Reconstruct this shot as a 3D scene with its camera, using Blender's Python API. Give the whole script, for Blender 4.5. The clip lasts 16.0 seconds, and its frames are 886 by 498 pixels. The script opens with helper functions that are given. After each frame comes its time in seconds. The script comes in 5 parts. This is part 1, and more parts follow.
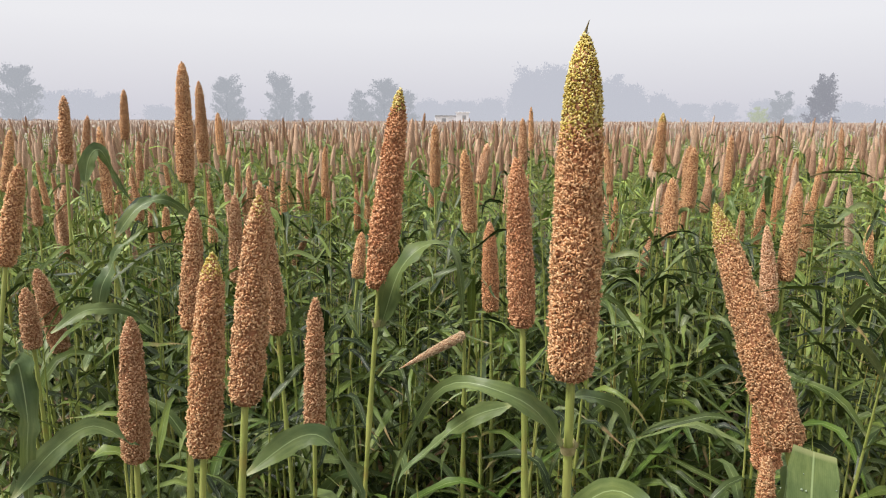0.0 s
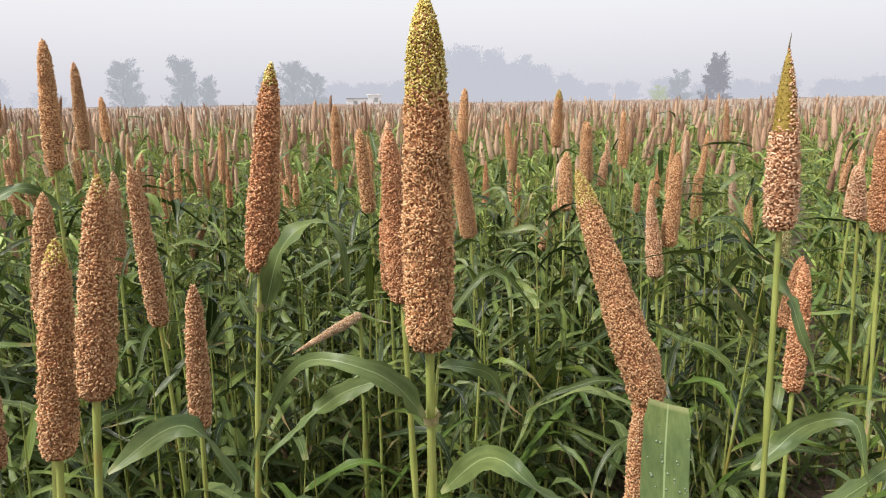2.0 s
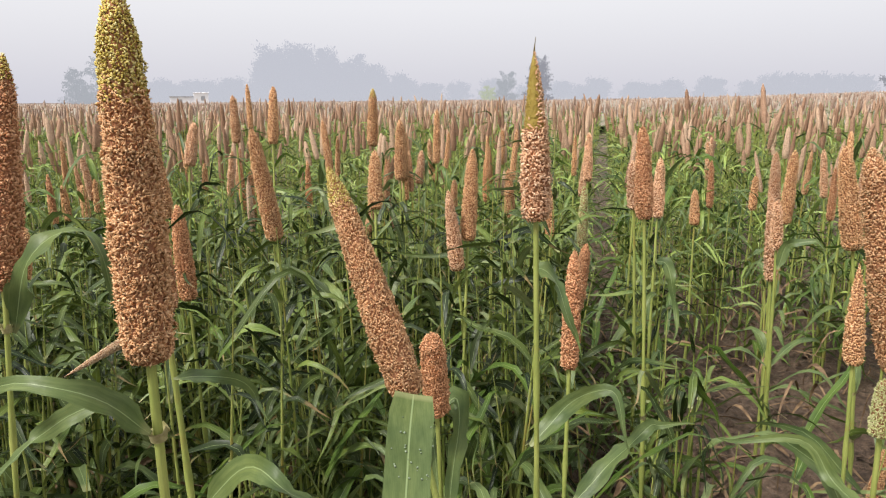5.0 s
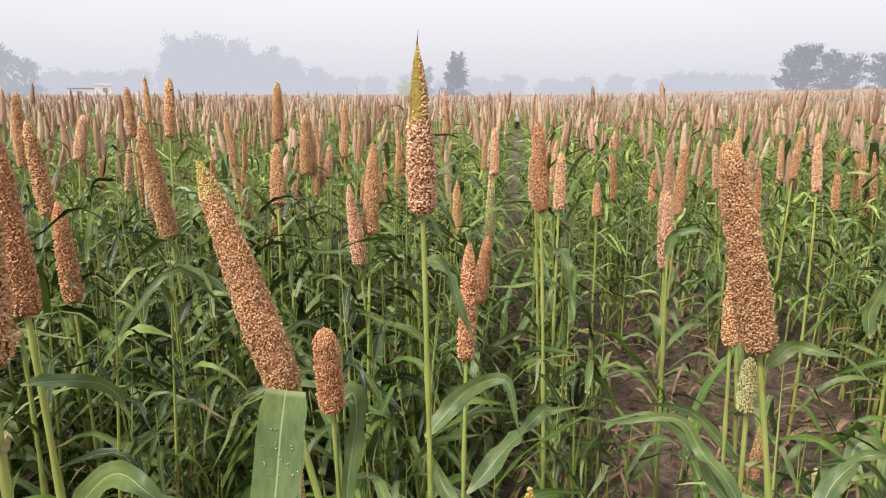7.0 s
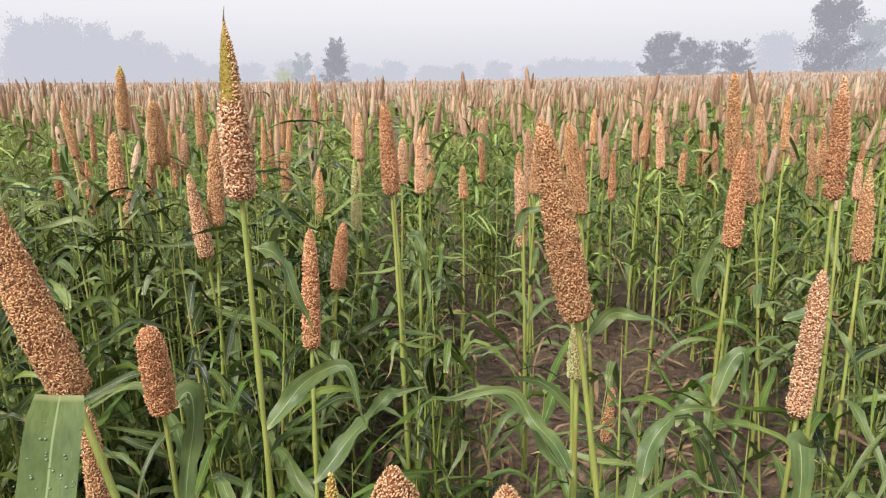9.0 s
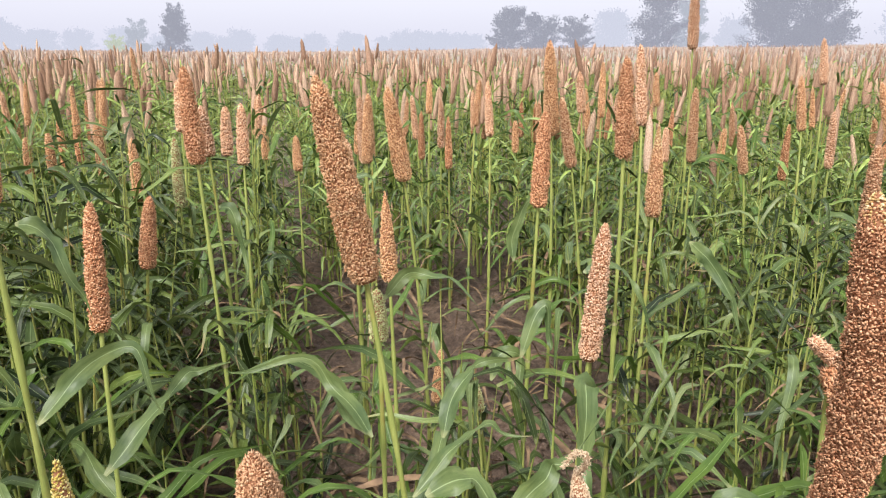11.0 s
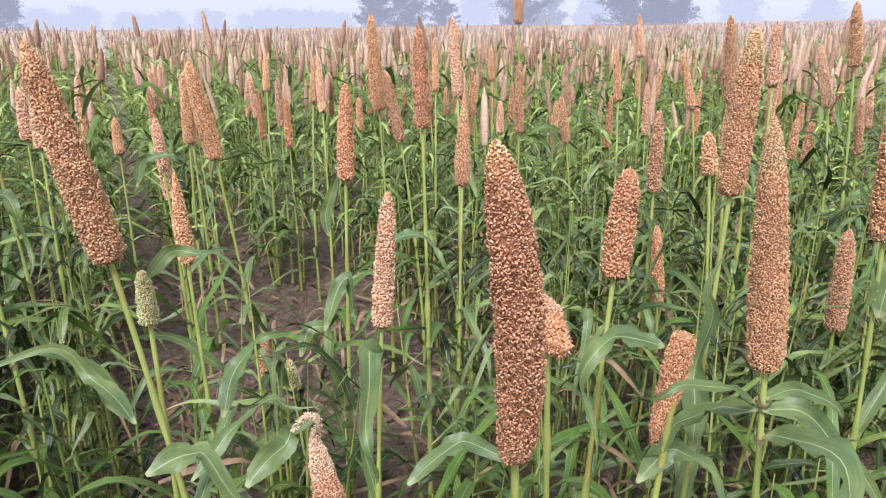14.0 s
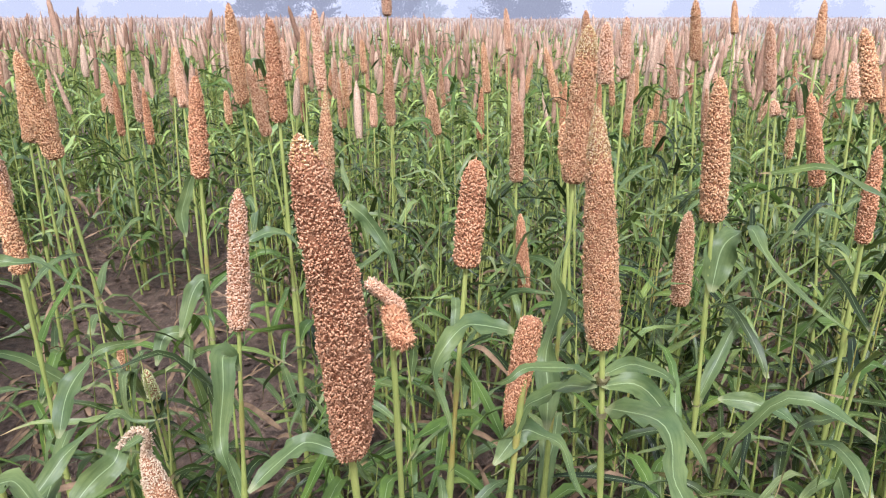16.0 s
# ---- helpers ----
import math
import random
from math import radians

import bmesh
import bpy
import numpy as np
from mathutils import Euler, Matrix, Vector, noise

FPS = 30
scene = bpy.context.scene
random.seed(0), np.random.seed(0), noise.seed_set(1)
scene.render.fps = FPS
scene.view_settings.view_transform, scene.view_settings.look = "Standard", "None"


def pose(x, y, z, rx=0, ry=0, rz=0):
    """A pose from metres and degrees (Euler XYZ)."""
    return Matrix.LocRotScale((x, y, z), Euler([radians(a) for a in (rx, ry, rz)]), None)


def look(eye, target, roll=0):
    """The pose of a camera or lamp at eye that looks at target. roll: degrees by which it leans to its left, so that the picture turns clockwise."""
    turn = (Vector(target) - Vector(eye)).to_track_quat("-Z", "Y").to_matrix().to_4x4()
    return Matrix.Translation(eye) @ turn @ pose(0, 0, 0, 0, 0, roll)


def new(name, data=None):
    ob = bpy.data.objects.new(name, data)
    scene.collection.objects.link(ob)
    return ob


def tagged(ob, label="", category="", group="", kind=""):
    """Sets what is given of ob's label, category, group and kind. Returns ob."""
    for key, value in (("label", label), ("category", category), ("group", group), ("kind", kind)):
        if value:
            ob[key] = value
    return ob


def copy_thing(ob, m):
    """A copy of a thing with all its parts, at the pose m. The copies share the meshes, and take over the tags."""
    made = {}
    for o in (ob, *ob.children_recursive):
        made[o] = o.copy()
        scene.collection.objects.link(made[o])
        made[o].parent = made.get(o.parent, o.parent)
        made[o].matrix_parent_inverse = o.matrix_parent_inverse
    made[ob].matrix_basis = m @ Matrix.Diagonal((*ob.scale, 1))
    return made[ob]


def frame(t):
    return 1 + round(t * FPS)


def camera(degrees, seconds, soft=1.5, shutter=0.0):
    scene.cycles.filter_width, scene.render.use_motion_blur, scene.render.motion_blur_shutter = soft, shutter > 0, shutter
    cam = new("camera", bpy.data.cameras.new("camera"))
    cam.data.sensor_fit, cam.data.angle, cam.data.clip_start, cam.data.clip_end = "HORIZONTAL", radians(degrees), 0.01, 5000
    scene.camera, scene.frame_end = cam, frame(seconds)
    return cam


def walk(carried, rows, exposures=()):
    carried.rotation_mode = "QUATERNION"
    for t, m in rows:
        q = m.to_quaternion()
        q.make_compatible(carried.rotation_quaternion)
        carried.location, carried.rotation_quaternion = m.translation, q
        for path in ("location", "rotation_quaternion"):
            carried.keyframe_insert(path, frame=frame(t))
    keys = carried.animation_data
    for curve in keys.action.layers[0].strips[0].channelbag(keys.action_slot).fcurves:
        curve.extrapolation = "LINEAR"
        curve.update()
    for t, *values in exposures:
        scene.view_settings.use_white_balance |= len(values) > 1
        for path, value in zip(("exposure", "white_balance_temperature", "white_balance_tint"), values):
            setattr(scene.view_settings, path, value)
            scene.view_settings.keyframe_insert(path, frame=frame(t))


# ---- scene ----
cam = camera(67.7, 16.0, soft=1.15)
PATH = [
    (0, (0.308, 0.280, 1.524), (0.288, 2.242, 1.141), 0.2),
    (0.5, (0.314, 0.282, 1.525), (0.354, 2.242, 1.131), -0.2),
    (1, (0.328, 0.287, 1.520), (0.427, 2.241, 1.107), -0.3),
    (1.5, (0.346, 0.289, 1.513), (0.494, 2.236, 1.078), -0.6),
    (2, (0.368, 0.290, 1.510), (0.593, 2.229, 1.075), -0.8),
    (2.5, (0.383, 0.288, 1.509), (0.678, 2.217, 1.070), -0.8),
    (3, (0.399, 0.283, 1.509), (0.754, 2.204, 1.080), -0.7),
    (3.5, (0.418, 0.285, 1.506), (0.849, 2.189, 1.073), -0.5),
    (4, (0.436, 0.276, 1.506), (0.943, 2.162, 1.076), -0.9),
    (4.5, (0.455, 0.274, 1.507), (1.057, 2.130, 1.071), -0.8),
    (7, (0.515, 0.250, 1.504), (1.416, 1.977, 1.047), 0.1),
    (7.5, (0.535, 0.249, 1.502), (1.491, 1.942, 1.035), -0.2),
    (8, (0.549, 0.226, 1.502), (1.562, 1.885, 1.030), -0.3),
    (8.5, (0.577, 0.226, 1.500), (1.674, 1.826, 1.016), -0.2),
    (9, (0.602, 0.211, 1.493), (1.780, 1.750, 0.999), -0.2),
    (9.5, (0.627, 0.198, 1.488), (1.924, 1.629, 0.967), 0.4),
    (10.2, (0.656, 0.177, 1.478), (2.047, 1.505, 0.928), 0.5),
    (12.3, (0.742, 0.082, 1.470), (2.300, 1.181, 0.866), 0.2),
    (13, (0.758, 0.048, 1.466), (2.347, 1.090, 0.841), -0.2),
    (13.5, (0.771, 0.019, 1.465), (2.379, 1.034, 0.845), 0.0),
    (14, (0.790, -0.008, 1.457), (2.445, 0.925, 0.833), 0.4),
    (14.5, (0.805, -0.022, 1.452), (2.510, 0.809, 0.819), 0.7),
    (15, (0.815, -0.036, 1.454), (2.564, 0.702, 0.823), 0.7),
    (15.5, (0.816, -0.049, 1.456), (2.585, 0.640, 0.825), 0.6),
    (16, (0.823, -0.062, 1.457), (2.609, 0.569, 0.817), 1.1),
]
walk(cam, [(t, look(eye, target, roll)) for t, eye, target, roll in PATH],
     exposures=[(0, 0.07, 6500, 10), (2, 0.14, 6500, 10), (4.7, 0.09, 6500, 10), (7, 0.22, 6500, 10), (8, 0.18, 6500, 10), (9.2, 0.24, 6500, 10), (10.2, 0.35, 6400, 11), (12.3, 0.35, 5850, 15), (14.5, 0.42, 5650, 16), (16, 0.44, 5550, 18)])

# ---- light and exposure ----
HAZE = (0.872, 0.866, 0.898)
MIST = (0.685, 0.68, 0.755)
SKY_GAIN = 0.12
SKY_STRENGTH = 1.0
SUN_ENERGY = 4.2
SUN_WAY = (0.62, 0.17, -0.93)
scene.view_settings.exposure = 0.0

# ---- world, sun, exposure ----
SKY = bpy.data.worlds.new("hazy_sky")
scene.world = SKY
SKY.use_nodes = True
nt = SKY.node_tree
nt.nodes.clear()
w_out = nt.nodes.new("ShaderNodeOutputWorld")
w_bg = nt.nodes.new("ShaderNodeBackground")
w_sky = nt.nodes.new("ShaderNodeTexSky")
w_sky.sky_type = "NISHITA"
w_sky.sun_disc = False
w_sky.sun_elevation = radians(42)
w_sky.sun_rotation = radians(250)
w_sky.air_density, w_sky.dust_density, w_sky.ozone_density = 1.0, 6.0, 1.0
w_gain = nt.nodes.new("ShaderNodeVectorMath")
w_gain.operation = "SCALE"
w_gain.inputs["Scale"].default_value = SKY_GAIN
w_mix = nt.nodes.new("ShaderNodeMix")
w_mix.data_type = "RGBA"
w_mix.inputs[0].default_value = 0.88
w_mix.inputs[7].default_value = (*HAZE, 1)
w_co = nt.nodes.new("ShaderNodeTexCoord")
w_sep = nt.nodes.new("ShaderNodeSeparateXYZ")
w_ramp = nt.nodes.new("ShaderNodeValToRGB")
w_ramp.color_ramp.elements[0].position, w_ramp.color_ramp.elements[0].color = 0.0, (*MIST, 1)
w_ramp.color_ramp.elements[1].position, w_ramp.color_ramp.elements[1].color = 0.13, (*HAZE, 1)
nt.links.new(w_co.outputs["Generated"], w_sep.inputs[0])
nt.links.new(w_sep.outputs[2], w_ramp.inputs[0])
nt.links.new(w_ramp.outputs[0], w_mix.inputs[7])
nt.links.new(w_sky.outputs[0], w_gain.inputs[0])
nt.links.new(w_gain.outputs[0], w_mix.inputs[6])
nt.links.new(w_mix.outputs[2], w_bg.inputs[0])
w_bg.inputs[1].default_value = SKY_STRENGTH
nt.links.new(w_bg.outputs[0], w_out.inputs[0])

sun = new("sun", bpy.data.lights.new("sun", "SUN"))
sun.data.energy, sun.data.angle, sun.data.color = SUN_ENERGY, radians(16), (1.0, 0.955, 0.90)
sun.matrix_world = look((0, 0, 30), Vector((0, 0, 30)) + Vector(SUN_WAY))

# ---- materials ----


def material(name, rough=0.6, spec=0.3):
    m = bpy.data.materials.new(name)
    m.use_nodes = True
    b = m.node_tree.nodes["Principled BSDF"]
    b.inputs["Roughness"].default_value = rough
    b.inputs["Specular IOR Level"].default_value = spec
    return m, m.node_tree.nodes, m.node_tree.links, b


def ramp(nodes, links, source, stops):
    r = nodes.new("ShaderNodeValToRGB")
    e = r.color_ramp.elements
    while len(e) < len(stops):
        e.new(0.5)
    for k, (p, c) in zip(e, stops):
        k.position, k.color = p, (*c, 1)
    links.new(source, r.inputs[0])
    return r.outputs[0]


def blend(nodes, links, a, b, factor, how="MIX"):
    n = nodes.new("ShaderNodeMix")
    n.data_type, n.blend_type = "RGBA", how
    for socket, value in ((n.inputs[6], a), (n.inputs[7], b), (n.inputs[0], factor)):
        if isinstance(value, bpy.types.NodeSocket):
            links.new(value, socket)
        else:
            socket.default_value = value if isinstance(value, (int, float)) else (*value, 1)
    return n.outputs[2]


def noise_tex(nodes, links, scale, detail=3.0, vector=None, rough=0.55):
    n = nodes.new("ShaderNodeTexNoise")
    n.inputs["Scale"].default_value, n.inputs["Detail"].default_value = scale, detail
    n.inputs["Roughness"].default_value = rough
    if vector is None:
        vector = nodes.new("ShaderNodeTexCoord").outputs["Object"]
    links.new(vector, n.inputs["Vector"])
    return n.outputs["Fac"]


def bump(nodes, links, b, height, strength, distance=0.01):
    n = nodes.new("ShaderNodeBump")
    n.inputs["Strength"].default_value, n.inputs["Distance"].default_value = strength, distance
    links.new(height, n.inputs["Height"])
    links.new(n.outputs[0], b.inputs["Normal"])


def grain_material(name, dark, mid, light):
    """Grains whose colour differs from one to the next, and a little from plant to plant."""
    m, nodes, links, b = material(name, 0.65, 0.25)
    geo = nodes.new("ShaderNodeNewGeometry")
    c = ramp(nodes, links, geo.outputs["Random Per Island"], [(0.0, dark), (0.45, mid), (1.0, light)])
    info = nodes.new("ShaderNodeObjectInfo")
    tone = ramp(nodes, links, info.outputs["Random"], [(0, (0.86, 0.84, 0.84)), (1, (1.1, 1.08, 1.06))])
    c = blend(nodes, links, c, tone, 1.0, "MULTIPLY")
    patch = ramp(nodes, links, noise_tex(nodes, links, 22, 2), [(0.35, (0.86, 0.84, 0.82)), (0.65, (1.08, 1.06, 1.05))])
    links.new(blend(nodes, links, c, patch, 1.0, "MULTIPLY"), b.inputs["Base Color"])
    return m


def rough_head_material(name, dark, mid, light):
    """Far heads: the grain is a cellular relief."""
    m, nodes, links, b = material(name, 0.75, 0.2)
    geo = nodes.new("ShaderNodeNewGeometry")
    c = ramp(nodes, links, geo.outputs["Random Per Island"], [(0.0, dark), (0.5, mid), (1.0, light)])
    vor = nodes.new("ShaderNodeTexVoronoi")
    vor.inputs["Scale"].default_value = 190
    links.new(nodes.new("ShaderNodeTexCoord").outputs["Object"], vor.inputs["Vector"])
    spots = ramp(nodes, links, vor.outputs["Distance"], [(0.1, (1.2, 1.18, 1.16)), (0.75, (0.52, 0.46, 0.42))])
    links.new(blend(nodes, links, c, spots, 1.0, "MULTIPLY"), b.inputs["Base Color"])
    bump(nodes, links, b, vor.outputs["Distance"], 0.6, -0.004)
    return m


def leaf_material(name, deep, fresh, dry_amount, through_light=0.28):
    """Blades: pale midrib and fine parallel veins from the blade's own coordinates, dry tips and edges."""
    m, nodes, links, b = material(name, 0.45, 0.32)
    at = nodes.new("ShaderNodeAttribute")
    at.attribute_name = "blade"
    sep = nodes.new("ShaderNodeSeparateXYZ")
    links.new(at.outputs["Vector"], sep.inputs[0])
    geo = nodes.new("ShaderNodeNewGeometry")
    middle = tuple(0.62 * a + 0.38 * z for a, z in zip(deep, fresh))
    dusty = tuple(0.7 * v + d for v, d in zip(fresh, (0.07, 0.065, 0.065)))
    c = ramp(nodes, links, geo.outputs["Random Per Island"], [(0.0, deep), (0.5, middle), (0.82, fresh), (1.0, dusty)])
    patch = ramp(nodes, links, noise_tex(nodes, links, 14, 4), [(0.3, (0.62, 0.7, 0.74)), (0.7, (1.28, 1.18, 1.05))])
    c = blend(nodes, links, c, patch, 1.0, "MULTIPLY")
    vein = nodes.new("ShaderNodeTexWave")
    vein.inputs["Scale"].default_value = 4.2
    vein.inputs["Distortion"].default_value = 0.3
    vein.bands_direction = "X"
    links.new(at.outputs["Vector"], vein.inputs["Vector"])
    streak = ramp(nodes, links, vein.outputs["Fac"], [(0, (0.95, 0.95, 0.95)), (1, (1.04, 1.04, 1.03))])
    c = blend(nodes, links, c, streak, 1.0, "MULTIPLY")
    along = nodes.new("ShaderNodeMapping")
    along.inputs["Scale"].default_value = (3.2, 5.5, 1.7)
    links.new(at.outputs["Vector"], along.inputs[0])
    mottle = noise_tex(nodes, links, 1.0, 5, along.outputs[0], 0.65)
    c = blend(nodes, links, c, ramp(nodes, links, mottle, [(0.3, (0.72, 0.76, 0.70)), (0.5, (1, 1, 1)), (0.72, (1.32, 1.24, 1.30))]), 1.0, "MULTIPLY")
    off = nodes.new("ShaderNodeMath")
    off.operation = "ABSOLUTE"
    links.new(sep.outputs[0], off.inputs[0])
    rib = ramp(nodes, links, off.outputs[0], [(0.015, (0.75, 0.75, 0.75)), (0.055, (0, 0, 0))])
    c = blend(nodes, links, c, (0.34, 0.43, 0.20), rib)
    collar = ramp(nodes, links, sep.outputs[1], [(0.0, (0, 0, 0)), (0.004, (0.5, 0.5, 0.5)), (0.03, (0.4, 0.4, 0.4)), (0.055, (0, 0, 0))])
    c = blend(nodes, links, c, (0.42, 0.42, 0.20), collar)
    dryness = nodes.new("ShaderNodeMath")
    dryness.operation = "MULTIPLY"
    links.new(sep.outputs[1], dryness.inputs[0])
    links.new(noise_tex(nodes, links, 9, 4), dryness.inputs[1])
    dry = ramp(nodes, links, dryness.outputs[0], [(0.62 - dry_amount, (0, 0, 0)), (0.72 - dry_amount, (0.9, 0.9, 0.9))])
    c = blend(nodes, links, c, (0.36, 0.25, 0.12), dry)
    links.new(c, b.inputs["Base Color"])
    bump(nodes, links, b, noise_tex(nodes, links, 60, 3), 0.25, 0.004)
    trans = nodes.new("ShaderNodeBsdfTranslucent")
    links.new(c, trans.inputs["Color"])
    mix = nodes.new("ShaderNodeMixShader")
    mix.inputs[0].default_value = through_light
    out = nodes["Material Output"]
    links.new(b.outputs[0], mix.inputs[1])
    links.new(trans.outputs[0], mix.inputs[2])
    links.new(mix.outputs[0], out.inputs["Surface"])
    return m


def stalk_material():
    m, nodes, links, b = material("stalk_green", 0.5, 0.4)
    geo = nodes.new("ShaderNodeNewGeometry")
    c = ramp(nodes, links, geo.outputs["Random Per Island"], [(0, (0.22, 0.28, 0.06)), (1, (0.40, 0.43, 0.13))])
    patch = ramp(nodes, links, noise_tex(nodes, links, 9, 3), [(0.3, (0.95, 0.66, 0.6)), (0.45, (0.85, 0.88, 0.8)), (0.7, (1.15, 1.1, 1.1))])
    c = blend(nodes, links, c, patch, 1.0, "MULTIPLY")
    co = nodes.new("ShaderNodeTexCoord")
    mp = nodes.new("ShaderNodeMapping")
    mp.inputs["Scale"].default_value = (900, 900, 6)
    links.new(co.outputs["Object"], mp.inputs[0])
    fib = noise_tex(nodes, links, 1.0, 2, mp.outputs[0])
    c = blend(nodes, links, c, ramp(nodes, links, fib, [(0.3, (0.85, 0.85, 0.85)), (0.7, (1.1, 1.1, 1.1))]), 1.0, "MULTIPLY")
    links.new(c, b.inputs["Base Color"])
    bump(nodes, links, b, fib, 0.15, 0.001)
    return m


def plain_material(name, a, c2, scale, rough=0.8, height=0.3, dist=0.01):
    m, nodes, links, b = material(name, rough, 0.25)
    f = noise_tex(nodes, links, scale, 5)
    links.new(ramp(nodes, links, f, [(0.3, a), (0.7, c2)]), b.inputs["Base Color"])
    bump(nodes, links, b, f, height, dist)
    return m


def soil_material():
    m, nodes, links, b = material("moist_soil", 0.6, 0.4)
    big = noise_tex(nodes, links, 0.9, 4)
    fine = noise_tex(nodes, links, 26, 6, rough=0.7)
    c = ramp(nodes, links, fine, [(0.3, (0.045, 0.030, 0.021)), (0.52, (0.185, 0.130, 0.092)), (0.75, (0.38, 0.28, 0.208))])
    damp = ramp(nodes, links, big, [(0.35, (0.5, 0.47, 0.45)), (0.65, (1.15, 1.1, 1.05))])
    links.new(blend(nodes, links, c, damp, 1.0, "MULTIPLY"), b.inputs["Base Color"])
    bump(nodes, links, b, fine, 1.0, 0.05)
    return m


def mist_glow_material(name, colour, mist, share):
    """Distant backdrop foliage: dark leaves almost lost in haze painted as a glow."""
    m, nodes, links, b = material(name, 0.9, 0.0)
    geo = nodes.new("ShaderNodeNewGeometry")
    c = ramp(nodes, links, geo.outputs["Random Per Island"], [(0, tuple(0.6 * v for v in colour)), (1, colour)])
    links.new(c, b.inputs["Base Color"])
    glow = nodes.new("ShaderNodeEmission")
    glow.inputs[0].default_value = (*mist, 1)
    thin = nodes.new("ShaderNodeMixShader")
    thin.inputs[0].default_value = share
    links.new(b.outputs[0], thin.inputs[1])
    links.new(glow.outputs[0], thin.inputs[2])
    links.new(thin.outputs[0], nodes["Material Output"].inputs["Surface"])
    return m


GRAIN = {
    "tan": grain_material("grain_tan", (0.47, 0.245, 0.112), (0.665, 0.40, 0.205), (0.80, 0.555, 0.325)),
    "rust": grain_material("grain_rust", (0.41, 0.18, 0.085), (0.61, 0.325, 0.165), (0.77, 0.485, 0.285)),
    "pale": grain_material("grain_pale", (0.53, 0.30, 0.165), (0.74, 0.47, 0.285), (0.87, 0.64, 0.45)),
    "brown": grain_material("grain_brown", (0.36, 0.195, 0.10), (0.555, 0.335, 0.183), (0.71, 0.485, 0.30)),
    "copper": grain_material("grain_copper", (0.27, 0.12, 0.06), (0.52, 0.28, 0.148), (0.75, 0.47, 0.285)),
    "straw": grain_material("grain_straw", (0.517, 0.386, 0.244), (0.630, 0.493, 0.326), (0.756, 0.635, 0.459)),
    "green": grain_material("grain_green", (0.407, 0.439, 0.168), (0.546, 0.578, 0.263), (0.751, 0.759, 0.459)),
    "yellow": grain_material("grain_yellow", (0.34, 0.26, 0.05), (0.58, 0.48, 0.12), (0.80, 0.72, 0.34)),
    "olive": grain_material("grain_olive", (0.28, 0.19, 0.03), (0.38, 0.27, 0.05), (0.46, 0.36, 0.09)),
    "paletip": grain_material("grain_paletip", (0.42, 0.27, 0.10), (0.66, 0.48, 0.22), (0.86, 0.74, 0.48)),
}
CORE = plain_material("head_core", (0.24, 0.105, 0.052), (0.36, 0.175, 0.09), 160, 0.9)
CORE_OLIVE = plain_material("bare_olive_core", (0.26, 0.18, 0.03), (0.36, 0.27, 0.06), 120, 0.6)
AWN = plain_material("dry_bristle", (0.10, 0.08, 0.03), (0.18, 0.14, 0.06), 80)
LEAF = leaf_material("leaf_blade", (0.020, 0.054, 0.009), (0.158, 0.254, 0.044), 0.05, 0.24)
LEAF_DULL = leaf_material("leaf_blade_waxy", (0.029, 0.060, 0.018), (0.196, 0.264, 0.092), 0.08, 0.19)
LEAF_FIELD = leaf_material("leaf_field", (0.022, 0.056, 0.011), (0.345, 0.465, 0.120), 0.08, 0.2)
# drier undergrowth blades, the shade between the plants put into darker greens
LEAF_SHADED = leaf_material("leaf_undergrowth_shaded", (0.008, 0.020, 0.004), (0.158, 0.222, 0.047), 0.17, 0.12)
STRAW = plain_material("withered_straw", (0.28, 0.18, 0.10), (0.46, 0.32, 0.20), 120)
LEAF_DRY = plain_material("dry_leaf", (0.10, 0.062, 0.038), (0.30, 0.20, 0.11), 22)
STALK = stalk_material()
NODE = plain_material("stalk_node", (0.24, 0.22, 0.08), (0.55, 0.50, 0.28), 90)
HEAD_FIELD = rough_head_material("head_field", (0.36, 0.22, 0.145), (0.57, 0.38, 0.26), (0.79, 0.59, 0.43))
# far heads paler and greyer: haze of the distance put into their colour
HEAD_FAR_HAZED = rough_head_material("head_far_hazed", (0.38, 0.275, 0.215), (0.52, 0.395, 0.315), (0.68, 0.545, 0.45))
HEAD_DISTANT_HAZED = rough_head_material("head_distant_hazed", (0.42, 0.335, 0.305), (0.50, 0.41, 0.375), (0.60, 0.505, 0.465))
SOIL = soil_material()
DEW = material("dew_water", 0.08, 0.5)[0]
DEW.node_tree.nodes["Principled BSDF"].inputs["Transmission Weight"].default_value = 0.35
DEW.node_tree.nodes["Principled BSDF"].inputs["Base Color"].default_value = (0.34, 0.42, 0.28, 1)
DEW.node_tree.nodes["Principled BSDF"].inputs["IOR"].default_value = 1.33

# ---- mesh helpers ----


